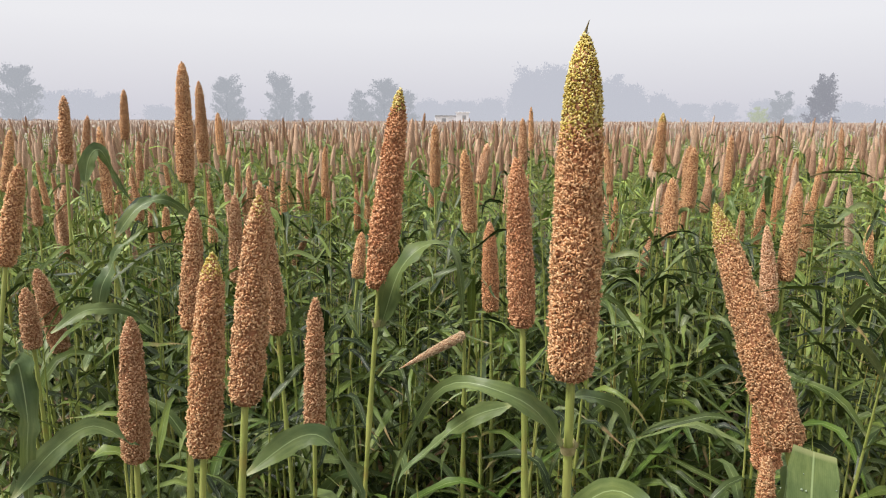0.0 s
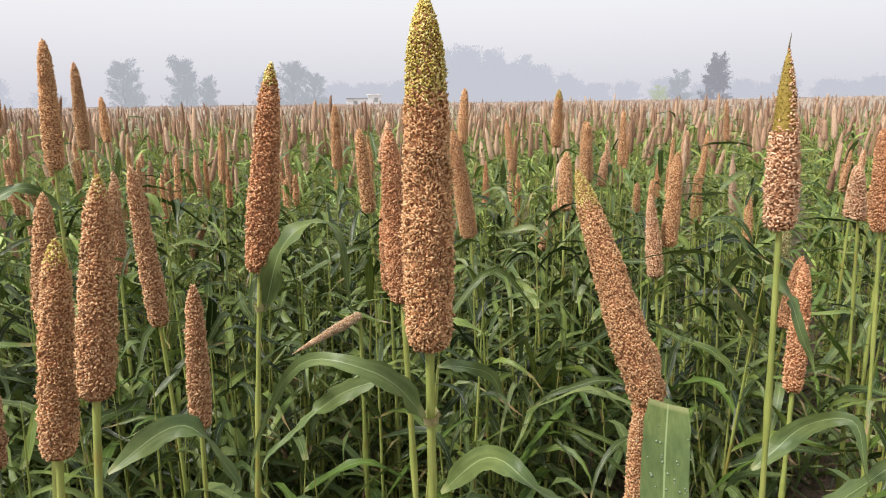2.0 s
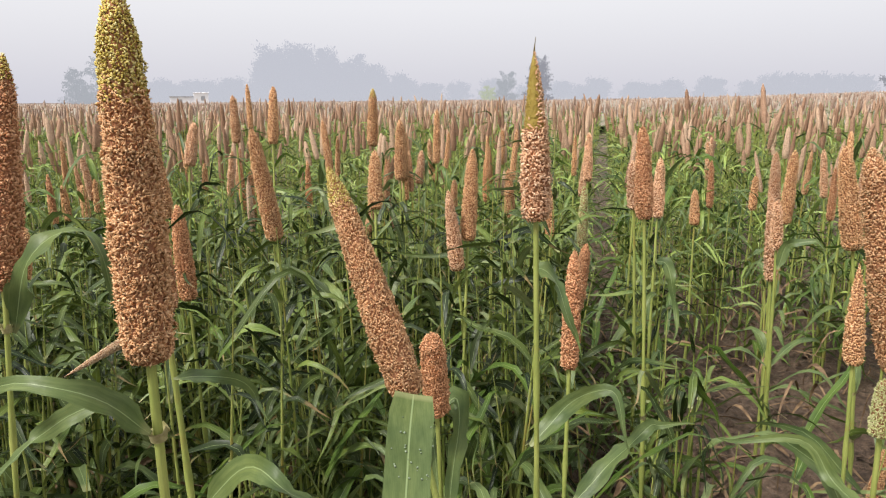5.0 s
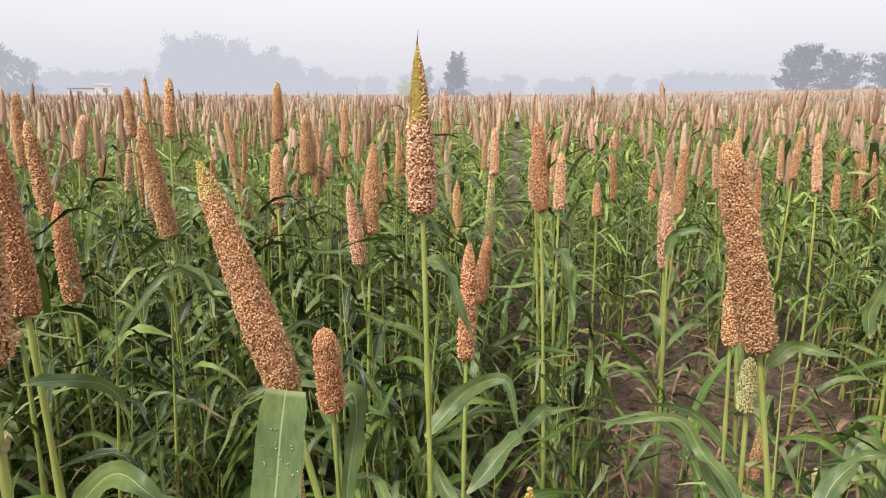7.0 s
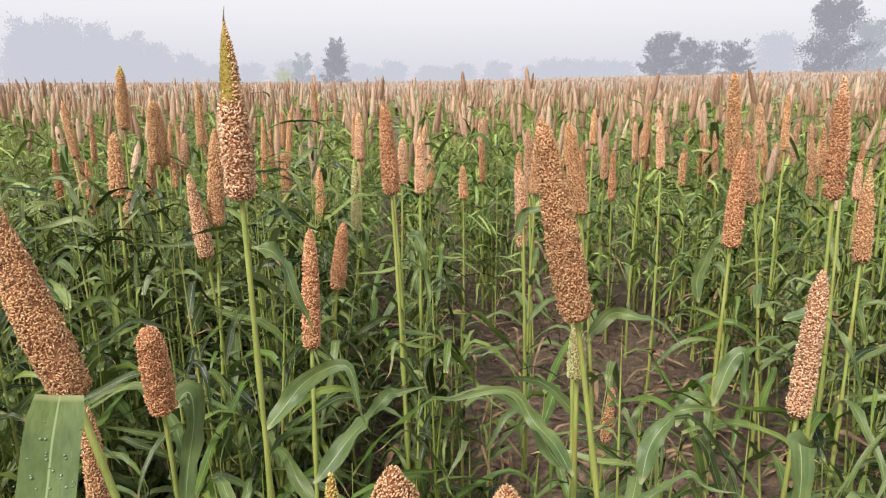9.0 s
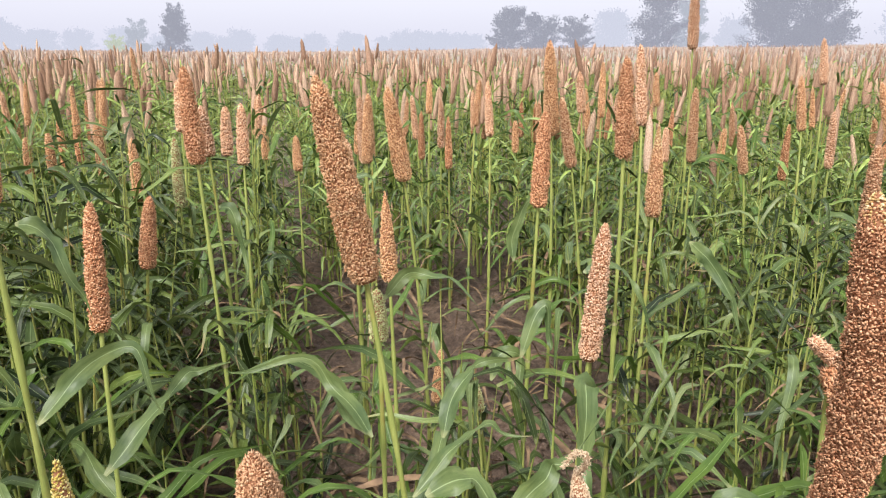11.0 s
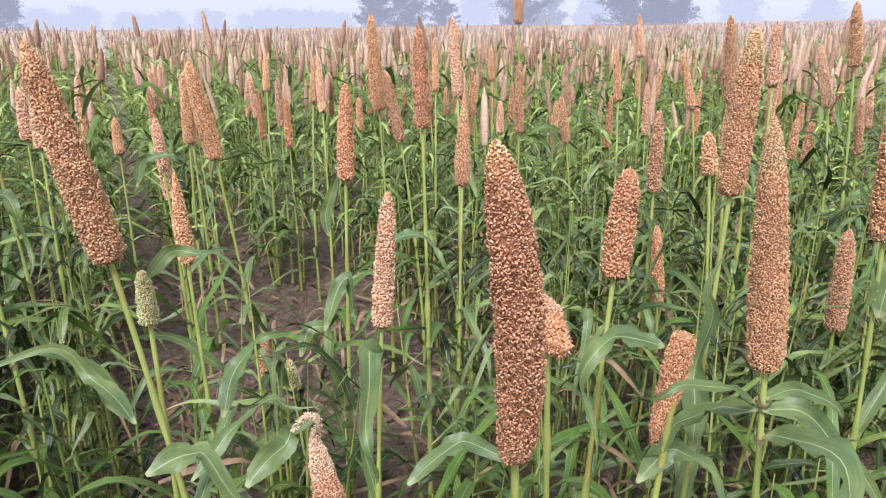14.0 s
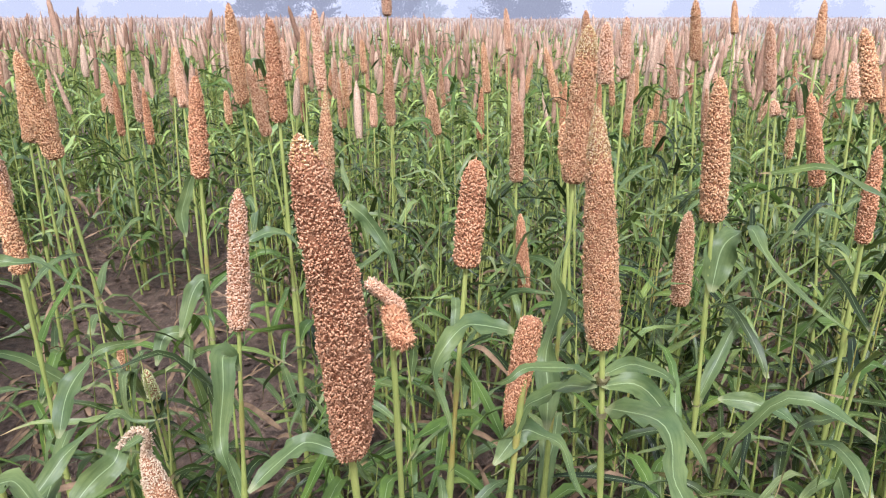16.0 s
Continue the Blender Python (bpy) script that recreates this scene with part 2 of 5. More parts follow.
def mesh_from(name, blocks, materials, attr=None, smooth=True):
    """One mesh out of blocks (verts, faces, slot); faces is an array of triangles or of quads. attr: vectors for the verts."""
    me = bpy.data.meshes.new(name)
    at, verts, loops, starts, totals, slots = 0, [], [], [], [], []
    n_loop = 0
    for v, fc, slot in blocks:
        v, fc = np.asarray(v, float).reshape(-1, 3), np.asarray(fc, int)
        k = fc.shape[1]
        verts.append(v)
        loops.append((fc + at).ravel())
        starts.append(n_loop + k * np.arange(len(fc)))
        totals.append(np.full(len(fc), k))
        slots.append(np.full(len(fc), slot))
        at += len(v)
        n_loop += k * len(fc)
    verts, loops = np.concatenate(verts), np.concatenate(loops)
    starts, totals, slots = np.concatenate(starts), np.concatenate(totals), np.concatenate(slots)
    me.vertices.add(len(verts))
    me.vertices.foreach_set("co", verts.ravel().astype(np.float32))
    me.loops.add(len(loops))
    me.loops.foreach_set("vertex_index", loops.astype(np.int32))
    me.polygons.add(len(starts))
    me.polygons.foreach_set("loop_start", starts.astype(np.int32))
    me.polygons.foreach_set("loop_total", totals.astype(np.int32))
    me.polygons.foreach_set("material_index", slots.astype(np.int32))
    me.polygons.foreach_set("use_smooth", np.full(len(starts), smooth))
    for m in materials:
        me.materials.append(m)
    if attr is not None:
        a = me.attributes.new("blade", "FLOAT_VECTOR", "POINT")
        a.data.foreach_set("vector", np.asarray(attr, np.float32).ravel())
    me.update(calc_edges=True)
    me.validate()
    return me


def part(name, me, parent, label=""):
    ob = new(name, me)
    ob.parent = parent
    return tagged(ob, label)


def grid_faces(rows, cols, wrap=False):
    """Quads of a rows x cols lattice of verts; wrap joins the last column to the first."""
    i, j = np.meshgrid(np.arange(rows - 1), np.arange(cols if wrap else cols - 1), indexing="ij")
    k = (j + 1) % cols
    return np.stack([i * cols + j, i * cols + k, (i + 1) * cols + k, (i + 1) * cols + j], -1).reshape(-1, 4)


def many(faces, per, n):
    """The same faces for n lattices of per verts each."""
    return (faces[None] + per * np.arange(n)[:, None, None]).reshape(-1, faces.shape[1])


def blade_width(s):
    return np.minimum(1.0, 0.5 + 2.2 * s) * np.clip(1 - s**1.7, 0.012, 1) ** 0.95


def ribbon(line, side, width, cols, fold, wave, phase, even=False):
    """Blades along lines (n, k, 3) with side vectors of the same shape. Gives verts, faces and blade coordinates."""
    n, k, _ = line.shape
    s = np.linspace(0, 1, k)
    t = np.gradient(line, axis=1)
    t /= np.linalg.norm(t, axis=-1, keepdims=True) + 1e-9
    side = side - (side * t).sum(-1, keepdims=True) * t
    side /= np.linalg.norm(side, axis=-1, keepdims=True) + 1e-9
    up = np.cross(t, side)
    c = np.linspace(-1, 1, cols)
    edge = np.random.default_rng(n * 31 + k).normal(1, 0.006 if even else 0.03, (n, k, cols))
    edge[:, :, 1:-1] = 1
    half = 0.5 * (width if width.ndim == 2 else width[:, None]) * (np.clip(0.85 + s, 0, 1) if even else blade_width(s))[None]
    ripple = (np.sin(s[None] * 26 + phase[:, None]) + 0.8 * np.sin(s[None] * 47 + 2 * phase[:, None])) * wave
    lift = fold * np.abs(c)[None, None] + (ripple[..., None] * np.sign(c) * np.abs(c) ** 2)
    v = line[:, :, None] + half[..., None, None] * ((c * edge)[..., None] * side[:, :, None] + lift[..., None] * up[:, :, None])
    co = np.zeros((n, k, cols, 3))
    co[..., 0], co[..., 1], co[..., 2] = c, s[None, :, None], phase[:, None, None]
    return v.reshape(-1, 3), many(grid_faces(k, cols), k * cols, n), co.reshape(-1, 3)


def arcs(origin, azimuth, rise, fall, length, curl, twist, segs):
    """Lines of blades that leave their stalks at the angle rise and bend over to fall. Gives lines and side vectors."""
    s = np.linspace(0, 1, segs + 1)[None]
    kink = np.random.default_rng(len(azimuth) + int(abs(azimuth[0]) * 1000)).uniform(0.15, 0.75, len(azimuth))[:, None]
    sharp = 0.10 + 0.32 * np.abs(np.sin(azimuth * 91))[:, None]
    soft = np.clip((s - kink) / sharp + 0.5, 0, 1)
    elev = rise[:, None] + (fall - rise)[:, None] * (0.25 * s + 0.75 * soft**2 * (3 - 2 * soft))
    elev = elev + 0.30 * s * np.sin((9 + 5 * kink) * s + azimuth[:, None] * 13)
    az = azimuth[:, None] + curl[:, None] * s + 0.34 * s * np.sin((8 + 6 * kink) * s + azimuth[:, None] * 7)
    step = np.stack([np.cos(elev) * np.cos(az), np.cos(elev) * np.sin(az), np.sin(elev)], -1) * (length[:, None, None] / segs)
    line = origin[:, None] + np.concatenate([np.zeros_like(step[:, :1]), np.cumsum((step[:, 1:] + step[:, :-1]) / 2, 1)], 1)
    across = np.stack([-np.sin(az), np.cos(az), 0 * az], -1)
    up = np.cross(step, across)
    up /= np.linalg.norm(up, axis=-1, keepdims=True)
    a = (twist[:, None] * s)[..., None]
    return line, across * np.cos(a) + up * np.sin(a)


def tubes(line, radius, sides):
    """Round tubes along lines (n, k, 3) with radii (n, k), not far from upright."""
    n, k, _ = line.shape
    a = np.linspace(0, 2 * np.pi, sides, endpoint=False)
    ring = np.stack([np.cos(a), np.sin(a), 0 * a], -1)
    v = line[:, :, None] + radius[:, :, None, None] * ring[None, None]
    return v.reshape(-1, 3), many(grid_faces(k, sides, True), k * sides, n)


def bend_line(foot, top, lean, k):
    """Stalk lines from feet to tops; lean is the way in which the stalk leaves the head, downwards."""
    s = np.linspace(0, 1, k)[None, :, None]
    mid = (foot + top) / 2 + 0.25 * lean
    return (1 - s) ** 2 * foot[:, None] + 2 * s * (1 - s) * mid[:, None] + s**2 * top[:, None]


def head_profile(s, taper):
    """Radius of a head along its length: blunt foot, slow taper, round tip."""
    low = np.clip(s / 0.06, 0, 1) ** 0.5 * 0.25 + 0.75
    belly = 1 - 0.10 * np.clip(1 - s / 0.3, 0, 1)
    body = belly * (1 - taper * np.clip((s - 0.22) / 0.78, 0, 1) ** 1.35)
    tip = (1 - np.clip((s - 0.80) / 0.20, 0, 1) ** 1.9) ** 0.62
    return low * body * tip


def axis_frames(base, tip, bend):
    """A head's axis as a function of s in 0..1, with a bow of bend metres sideways."""
    base, tip = np.array(base, float), np.array(tip, float)
    d = tip - base
    d1 = d / np.linalg.norm(d)
    e1 = np.cross(d1, (0.3, 0.9, 0.1))
    e1 /= np.linalg.norm(e1)
    e2 = np.cross(d1, e1)

    def at(s):
        return base + s[:, None] * d + (4 * s * (1 - s) * bend)[:, None] * e2
    return at, d1, e1, e2, np.linalg.norm(d)


SPINDLE = np.array([(1, 0, 0), (-0.5, 0.87, 0), (-0.5, -0.87, 0), (0, 0, 1), (0, 0, -1)])
SPINDLE_F = np.array([(0, 1, 3), (1, 2, 3), (2, 0, 3), (1, 0, 4), (2, 1, 4), (0, 2, 4)])
OCTA = np.array([(1, 0, 0), (0, 1, 0), (-1, 0, 0), (0, -1, 0), (0, 0, 1), (0, 0, -1)], float)
OCTA_F = np.array([(0, 1, 4), (1, 2, 4), (2, 3, 4), (3, 0, 4), (1, 0, 5), (2, 1, 5), (3, 2, 5), (0, 3, 5)])


def head_mesh(kind, base, tip, radius, fineness, taper=0.45, tipkind=None, tipfrac=0.0, bend=0.0, seed=1, origin=(0, 0, 0), foot=0.0, spike=1.0):
    """A seed head: a dark core, closely set with grains of their own. fineness is the spacing of the grains in metres."""
    rng = np.random.default_rng(seed)
    radius = radius * 0.90
    at, d1, e1, e2, length = axis_frames(base, tip, bend)
    rows, sides = 22, 14
    s = np.concatenate([[0.0], np.linspace(0, 1, rows - 1)])
    a = np.linspace(0, 2 * np.pi, sides, endpoint=False)
    rad = radius * 0.80 * head_profile(s, taper) * (1 - foot * (1 - np.clip(s / 0.5, 0, 1))) + 0.0004
    rad[0] = 0.0004
    ring = np.cos(a)[:, None] * e1 + np.sin(a)[:, None] * e2
    core = at(s)[:, None] + rad[:, None, None] * ring[None]
    cf = grid_faces(rows, sides, True)
    upper = cf[:, 0] // sides > (1 - tipfrac * 1.05) * rows if tipkind == "olive" else np.zeros(len(cf), bool)
    blocks = [(core.reshape(-1, 3) - origin, cf[~upper], 0)]
    if upper.any():
        blocks.append((core.reshape(-1, 3) - origin, cf[upper], 2))
    area = 2 * np.pi * radius * length * (1 - taper * 0.4)
    n = int(area / fineness**2)
    gs = rng.permutation(n) / n
    sampled = np.linspace(0, 1, 200)
    cum = np.cumsum(head_profile(sampled, taper) + 0.03)
    gs = np.interp(gs * cum[-1], cum, sampled)
    order = np.argsort(gs)
    gs = np.clip(gs[order] + rng.normal(0, 0.5, n) * fineness / length, 0, 1)
    ga = np.arange(n) * 2.399963 + rng.normal(0, 0.07, n)
    tuft = (np.floor(gs * length / 0.006) * 37 + np.floor((ga % 6.2832) * radius / 0.006 + 0.5 * np.floor(gs * length / 0.006))).astype(int)
    proud = rng.normal(0, 0.05, 4096)[tuft % 4096]
    lump = 1 + 0.03 * np.sin(gs * 37 + 2 * np.sin(ga * 2)) + proud + rng.normal(0, 0.04, n)
    out = np.cos(ga)[:, None] * e1 + np.sin(ga)[:, None] * e2
    cap = np.where(gs < 0.015, rng.uniform(0, 1, n) ** 0.5, 1) * (1 - foot * (1 - np.clip(gs / 0.5, 0, 1)))
    where = at(gs) + (radius * head_profile(gs, taper) * lump * 0.86 * cap)[:, None] * out
    tangent = -np.sin(ga)[:, None] * e1 + np.cos(ga)[:, None] * e2
    lift = np.where(gs > 0.93, 0.5, 0.0)[:, None]
    axis = out * rng.uniform(0.15, 0.75, n)[:, None] + d1 * (rng.normal(0.15, 0.6, n)[:, None] + lift) + tangent * rng.normal(0, 0.5, n)[:, None]
    axis /= np.linalg.norm(axis, axis=1, keepdims=True)
    u = np.cross(axis, d1 + 0.013)
    u /= np.linalg.norm(u, axis=1, keepdims=True)
    w = np.cross(axis, u)
    thick = fineness * rng.uniform(0.46, 0.66, n)
    long = fineness * rng.uniform(0.8, 1.45, n) * spike
    if tipkind:
        fresh = gs > 1 - tipfrac + rng.normal(0, 0.025, n)
        thick, long = np.where(fresh, thick * 1.15, thick), np.where(fresh, long * 0.7, long)
        slot = np.where(fresh, 2, 1)
        if tipkind == "olive":
            bare = fresh & (np.cos(ga - OLIVE_SIDE) > 0.35 + rng.normal(0, 0.1, n))
            thick, long = np.where(bare, thick * 0.5, thick), np.where(bare, long * 0.3, long)
            slot = np.where(bare, 2, 1)
    else:
        slot = np.ones(n, int)
    v = where[:, None] + SPINDLE[None, :, :1] * (u * thick[:, None])[:, None] + SPINDLE[None, :, 1:2] * (w * thick[:, None])[:, None] + SPINDLE[None, :, 2:] * (axis * long[:, None])[:, None]
    for k in (1, 2):
        pick = slot == k
        if pick.any():
            blocks.append((v[pick].reshape(-1, 3) - origin, many(SPINDLE_F, 5, pick.sum()), k))
    mats = [CORE, GRAIN[kind]] + ([CORE_OLIVE if tipkind == "olive" else GRAIN[tipkind]] if tipkind else [])
    return mesh_from("head", blocks, mats)


OLIVE_SIDE = 0.45
FINE = {"finest": 0.0010, "near": 0.0020, "fine": 0.0026, "loose": 0.0034, "mid": 0.0037, "low": 0.0048, "row": 0.0058}
LABELS = {
    "tan": "ripe millet plant with a tan seed head",
    "rust": "ripe millet plant with a rust-red seed head",
    "pale": "ripe millet plant with a pale buff seed head",
    "brown": "ripe millet plant with a dull brown seed head",
    "straw": "millet plant with a bent, dried straw-pale head",
    "copper": "ripe millet plant with a copper-brown seed head",
    "green": "millet plant with a small unripe green head",
}
count = [0]


def stalk_mesh(foot, top, lean, r_low, r_top, sheath=0.72):
    """A jointed stalk with swollen nodes and a thinner bare neck below the head."""
    k = 25
    line = bend_line(np.array([foot]), np.array([top]), np.array([lean]), k)
    s = np.linspace(0, 1, k)
    rad = np.where(s < sheath, r_low + (r_top * 1.25 - r_low) * s / sheath, r_top)
    rad = rad * (1 + 0.38 * ((np.abs(((s * 6) % 1) - 0.5) > 0.46) & (s < 0.95)))
    v, fc = tubes(line, rad[None], 10)
    ring = np.abs((((fc[:, 0] // 10 + 0.5) / 24 * 6) % 1) - 0.5) > 0.40
    return [(v, fc[~ring], 0), (v, fc[ring], 1)], line[0]


STALK_LINE = {}


def collar(plant, p, radius, seed):
    """The ragged pale rim where a leaf's sheath opens from the stalk."""
    g = np.random.default_rng(seed)
    n = 11
    t = np.linspace(0, 2 * np.pi, n, endpoint=False)
    grow = np.array([1.05, 1.25, 1.5])[:, None] * np.ones((3, n))
    grow[2] += g.uniform(-0.3, 0.5, n)
    up = np.array([-0.007, 0.0, 0.004])[:, None] * np.ones((3, n))
    up[2] += g.uniform(-0.004, 0.006, n)
    v = np.stack([p[0] + radius * grow * np.cos(t), p[1] + radius * grow * np.sin(t), p[2] + up], -1)
    part("collar", mesh_from("collar", [(v.reshape(-1, 3), grid_faces(3, n, True), 0)], [NODE]), plant)


def millet(kind, foot, base, tip, r, detail, taper=0.45, bend=0.0, leaves=True, awn=0.0, thick=0.0076, neck=0.0042, **more):
    """One millet plant that stands at foot, its seed head from base to tip."""
    tipkind, tipfrac = more.get("tipkind"), more.get("tipfrac", 0.0)
    count[0] += 1
    rng = np.random.default_rng(count[0])
    o = np.array((foot[0], foot[1], 0.0))
    plant = tagged(new("millet_plant"), LABELS[kind] + (", yellow-green tip" if tipkind == "yellow" else ""), "plant", "millet plants")
    plant.location = o
    base, tip = np.array(base), np.array(tip)
    d = (tip - base) / np.linalg.norm(tip - base)
    hang = d[2] < 0
    lean = -d * np.linalg.norm(base - o) * (0.0 if hang else 1.0)
    pieces, line = stalk_mesh((0, 0, 0), base - o, lean - np.array((0, 0, lean[2])) * 0.5, thick, neck)
    part("stalk", mesh_from("stalk", pieces, [STALK, NODE]), plant)
    STALK_LINE[plant.name] = (line, thick)
    part("head", head_mesh(kind, base, tip, r, FINE[detail], taper, tipkind, tipfrac, bend, count[0], o, more.get("slim_foot", 0.0), more.get("spike", 1.0)), plant, f"{kind} seed head")
    if awn:
        tl = np.stack([tip - o, tip - o + d * awn * 0.6 + (0.001, 0, 0), tip - o + d * awn * 1.5 + (0.003, 0, 0)])[None]
        v, fc = tubes(tl, np.array([[0.0016, 0.0009, 0.0003]]), 6)
        part("bristle", mesh_from("bristle", [(v, fc, 0)], [AWN]), plant)
    if leaves:
        n = int(rng.integers(4, 7))
        for i in range(n):
            h = 0.16 + (0.78 - 0.16) * (i + rng.uniform(0, 0.6)) / n
            p = line[int(h * 24)]
            az = i * 2.75 + rng.uniform(0, 6.3) * (i == 0) + rng.normal(0, 0.5) + count[0]
            make_leaf(plant, p, az, rng)
            if detail != "low":
                collar(plant, p, thick * 0.85, count[0] * 9 + i)
    return plant


def make_leaf(plant, p, az, rng, scale=1.0, cols=5, segs=12):
    one = lambda a: np.array([a])  # noqa: E731
    line, side = arcs(one(p), one(az), one(rng.uniform(0.45, 1.15)), one(rng.uniform(-1.4, -0.3)), one(rng.uniform(0.24, 0.46) * scale),
                      one(rng.normal(0, 0.4)), one(rng.normal(0, 1.1)), segs)
    v, fc, co = ribbon(line, side, one(rng.uniform(0.022, 0.040) * scale), cols, rng.uniform(0.1, 0.4), 0.2, one(rng.uniform(0, 6)))
    ob = part("leaf", mesh_from("leaf", [(v, fc, 0)], [LEAF if rng.random() < 0.42 else LEAF_DULL], co), plant)
    return ob


def blade(plant, a, b, c, d, width, fold=0.22, dull=True, even=False, slim=0.0, seen=(0.45, -0.1, 1.6)):
    """A leaf of a plant along a smooth line through four places."""
    o = np.array(plant.location)
    p = np.array([a, b, c, d], float) - o
    if not even:
        short = 6 * width - np.linalg.norm(np.diff(p, axis=0), axis=1).sum()
        if short > 0:
            way = p[-1] - p[-2]
            way = way / np.linalg.norm(way) + (0, 0, -0.2)
            p = np.vstack([p, p[-1] + way / np.linalg.norm(way) * short])
    last = len(p) - 1
    s = np.linspace(0, last, 22)
    q = np.vstack([2 * p[0] - p[1], p, 2 * p[-1] - p[-2]])
    pts = []
    for x in s:
        i = min(int(x), last - 1)
        u = x - i
        p0, p1, p2, p3 = q[i:i + 4]
        pts.append(0.5 * (2 * p1 + (p2 - p0) * u + (2 * p0 - 5 * p1 + 4 * p2 - p3) * u**2 + (3 * p1 - p0 - 3 * p2 + p3) * u**3))
    line = np.array(pts)[None]
    t = np.gradient(line[0], axis=0)
    face = np.array(seen) - o - line[0].mean(0)
    face = face / np.linalg.norm(face) * 0.75 + np.array((0, 0, 0.0 if even else 0.55))
    side = np.cross(np.tile(face, (22, 1)), t)
    if not even:
        u = np.linspace(0, 1, 22)[:, None]
        seed = a[0] * 17 + a[1] * 29
        size = np.linalg.norm(p[-1] - p[0])
        line[0] += size * 0.038 * u * np.c_[np.sin(11 * u + seed), np.sin(13 * u + 2 * seed), np.sin(15 * u + 3 * seed)]
        t1 = t / np.linalg.norm(t, axis=1, keepdims=True)
        turn = (0.8 * np.sin(5.5 * u + 5 * seed) + 0.35 * np.sin(14 * u + 3 * seed)) * np.clip(2 * u, 0, 1)
        side = side * np.cos(turn) + np.cross(t1, side) * np.sin(turn)
    side = side[None]
    u = np.linspace(0, 1, 22)
    wide = width * (1 - slim * np.clip((u - 0.15) / 0.2, 0, 1)) * (1 if even else np.clip((u + 0.04) / 0.14, 0, 1))
    v, fc, co = ribbon(line, side, wide[None], 7, fold, 0.02 if even else 0.22, np.array([float(abs(a[0] * 50) % 6)]), even)
    stem, thick = STALK_LINE[plant.name]
    p = stem[np.argmin(np.abs(stem[:, 2] - (a[2] - o[2])))]
    if not even and np.hypot(*(p - np.array(a) + o)[:2]) < 0.03:
        collar(plant, p, thick * 0.85, int(abs(a[0]) * 1000))
    return part("leaf", mesh_from("leaf", [(v, fc, 0)], [LEAF_DULL if dull else LEAF], co), plant)


def dew(leaf, n, seed):
    """Drops of water that lie on a blade."""
    r = np.random.default_rng(seed)
    bm = bmesh.new()
    bmesh.ops.create_icosphere(bm, subdivisions=2, radius=1.0)
    drop = bpy.data.meshes.new("dew_drop")
    bm.to_mesh(drop)
    bm.free()
    drop.materials.append(DEW)
    drop.polygons.foreach_set("use_smooth", [True] * len(drop.polygons))
    verts = leaf.data.vertices
    lo, hi = int(len(verts) * 0.2), int(len(verts) * 0.85)
    for _ in range(n):
        v = verts[int(r.integers(lo, hi))]
        ob = part("dew_drop", drop, leaf)
        w = Vector(r.normal(0, 0.003, 3))
        out = v.normal if v.normal.dot(Vector((-0.2, -1, 0.6))) > 0 else -v.normal
        ob.matrix_basis = Matrix.Translation(v.co + w - out * w.dot(out) + out * 0.0006) @ Matrix.Scale(r.uniform(0.0006, 0.0012), 4)


def dry_tail(plant, a, b, c, d, r0):
    """The withered tip of a head: a thin hooked rachis with shreds and a few pale husks left on it."""
    o = np.array(plant.location)
    p = np.array([a, b, c, d], float) - o
    q = np.vstack([2 * p[0] - p[1], p, 2 * p[3] - p[2]])
    pts = []
    for x in np.linspace(0, 3, 19):
        i = min(int(x), 2)
        u = x - i
        p0, p1, p2, p3 = q[i:i + 4]
        pts.append(0.5 * (2 * p1 + (p2 - p0) * u + (2 * p0 - 5 * p1 + 4 * p2 - p3) * u**2 + (3 * p1 - p0 - 3 * p2 + p3) * u**3))
    line = np.array(pts)
    g = np.random.default_rng(12)
    t = np.gradient(line, axis=0)
    t /= np.linalg.norm(t, axis=1, keepdims=True)
    e1 = np.cross(t, (0.3, 0.2, 0.1))
    e1 /= np.linalg.norm(e1, axis=1, keepdims=True)
    e2 = np.cross(t, e1)
    turn = np.linspace(0, 2 * np.pi, 8, endpoint=False)
    ring = np.cos(turn)[None, :, None] * e1[:, None] + np.sin(turn)[None, :, None] * e2[:, None]
    rad = np.linspace(r0, r0 * 0.22, 19)[:, None] * g.uniform(0.75, 1.2, (19, 8))
    v = line[:, None] + rad[..., None] * ring
    n = 420
    k = g.integers(0, 19, n)
    w = g.uniform(0, 2 * np.pi, n)
    out = np.cos(w)[:, None] * e1[k] + np.sin(w)[:, None] * e2[k]
    where = line[k] + out * (r0 * (1.15 - 0.045 * k))[:, None] + g.normal(0, 0.001, (n, 3))
    axis = out + t[k] * g.normal(0.3, 0.6, (n, 1))
    axis /= np.linalg.norm(axis, axis=1, keepdims=True)
    x1 = np.cross(axis, (0.2, 0.5, 0.8))
    x1 /= np.linalg.norm(x1, axis=1, keepdims=True)
    y1 = np.cross(axis, x1)
    fat, tall = g.uniform(0.0006, 0.0011, (n, 1, 1)), g.uniform(0.0014, 0.0032, (n, 1, 1))
    husk = where[:, None] + SPINDLE[None, :, :1] * x1[:, None] * fat + SPINDLE[None, :, 1:2] * y1[:, None] * fat + SPINDLE[None, :, 2:] * axis[:, None] * tall
    blocks = [(v.reshape(-1, 3), grid_faces(19, 8, True), 0), (husk.reshape(-1, 3), many(SPINDLE_F, 5, n), 1)]
    part("withered_tip", mesh_from("withered_tip", blocks, [STRAW, GRAIN["straw"]]), plant, "withered hooked tip")


# ---- ground ----
HEART = np.array((0.6, 0.1))


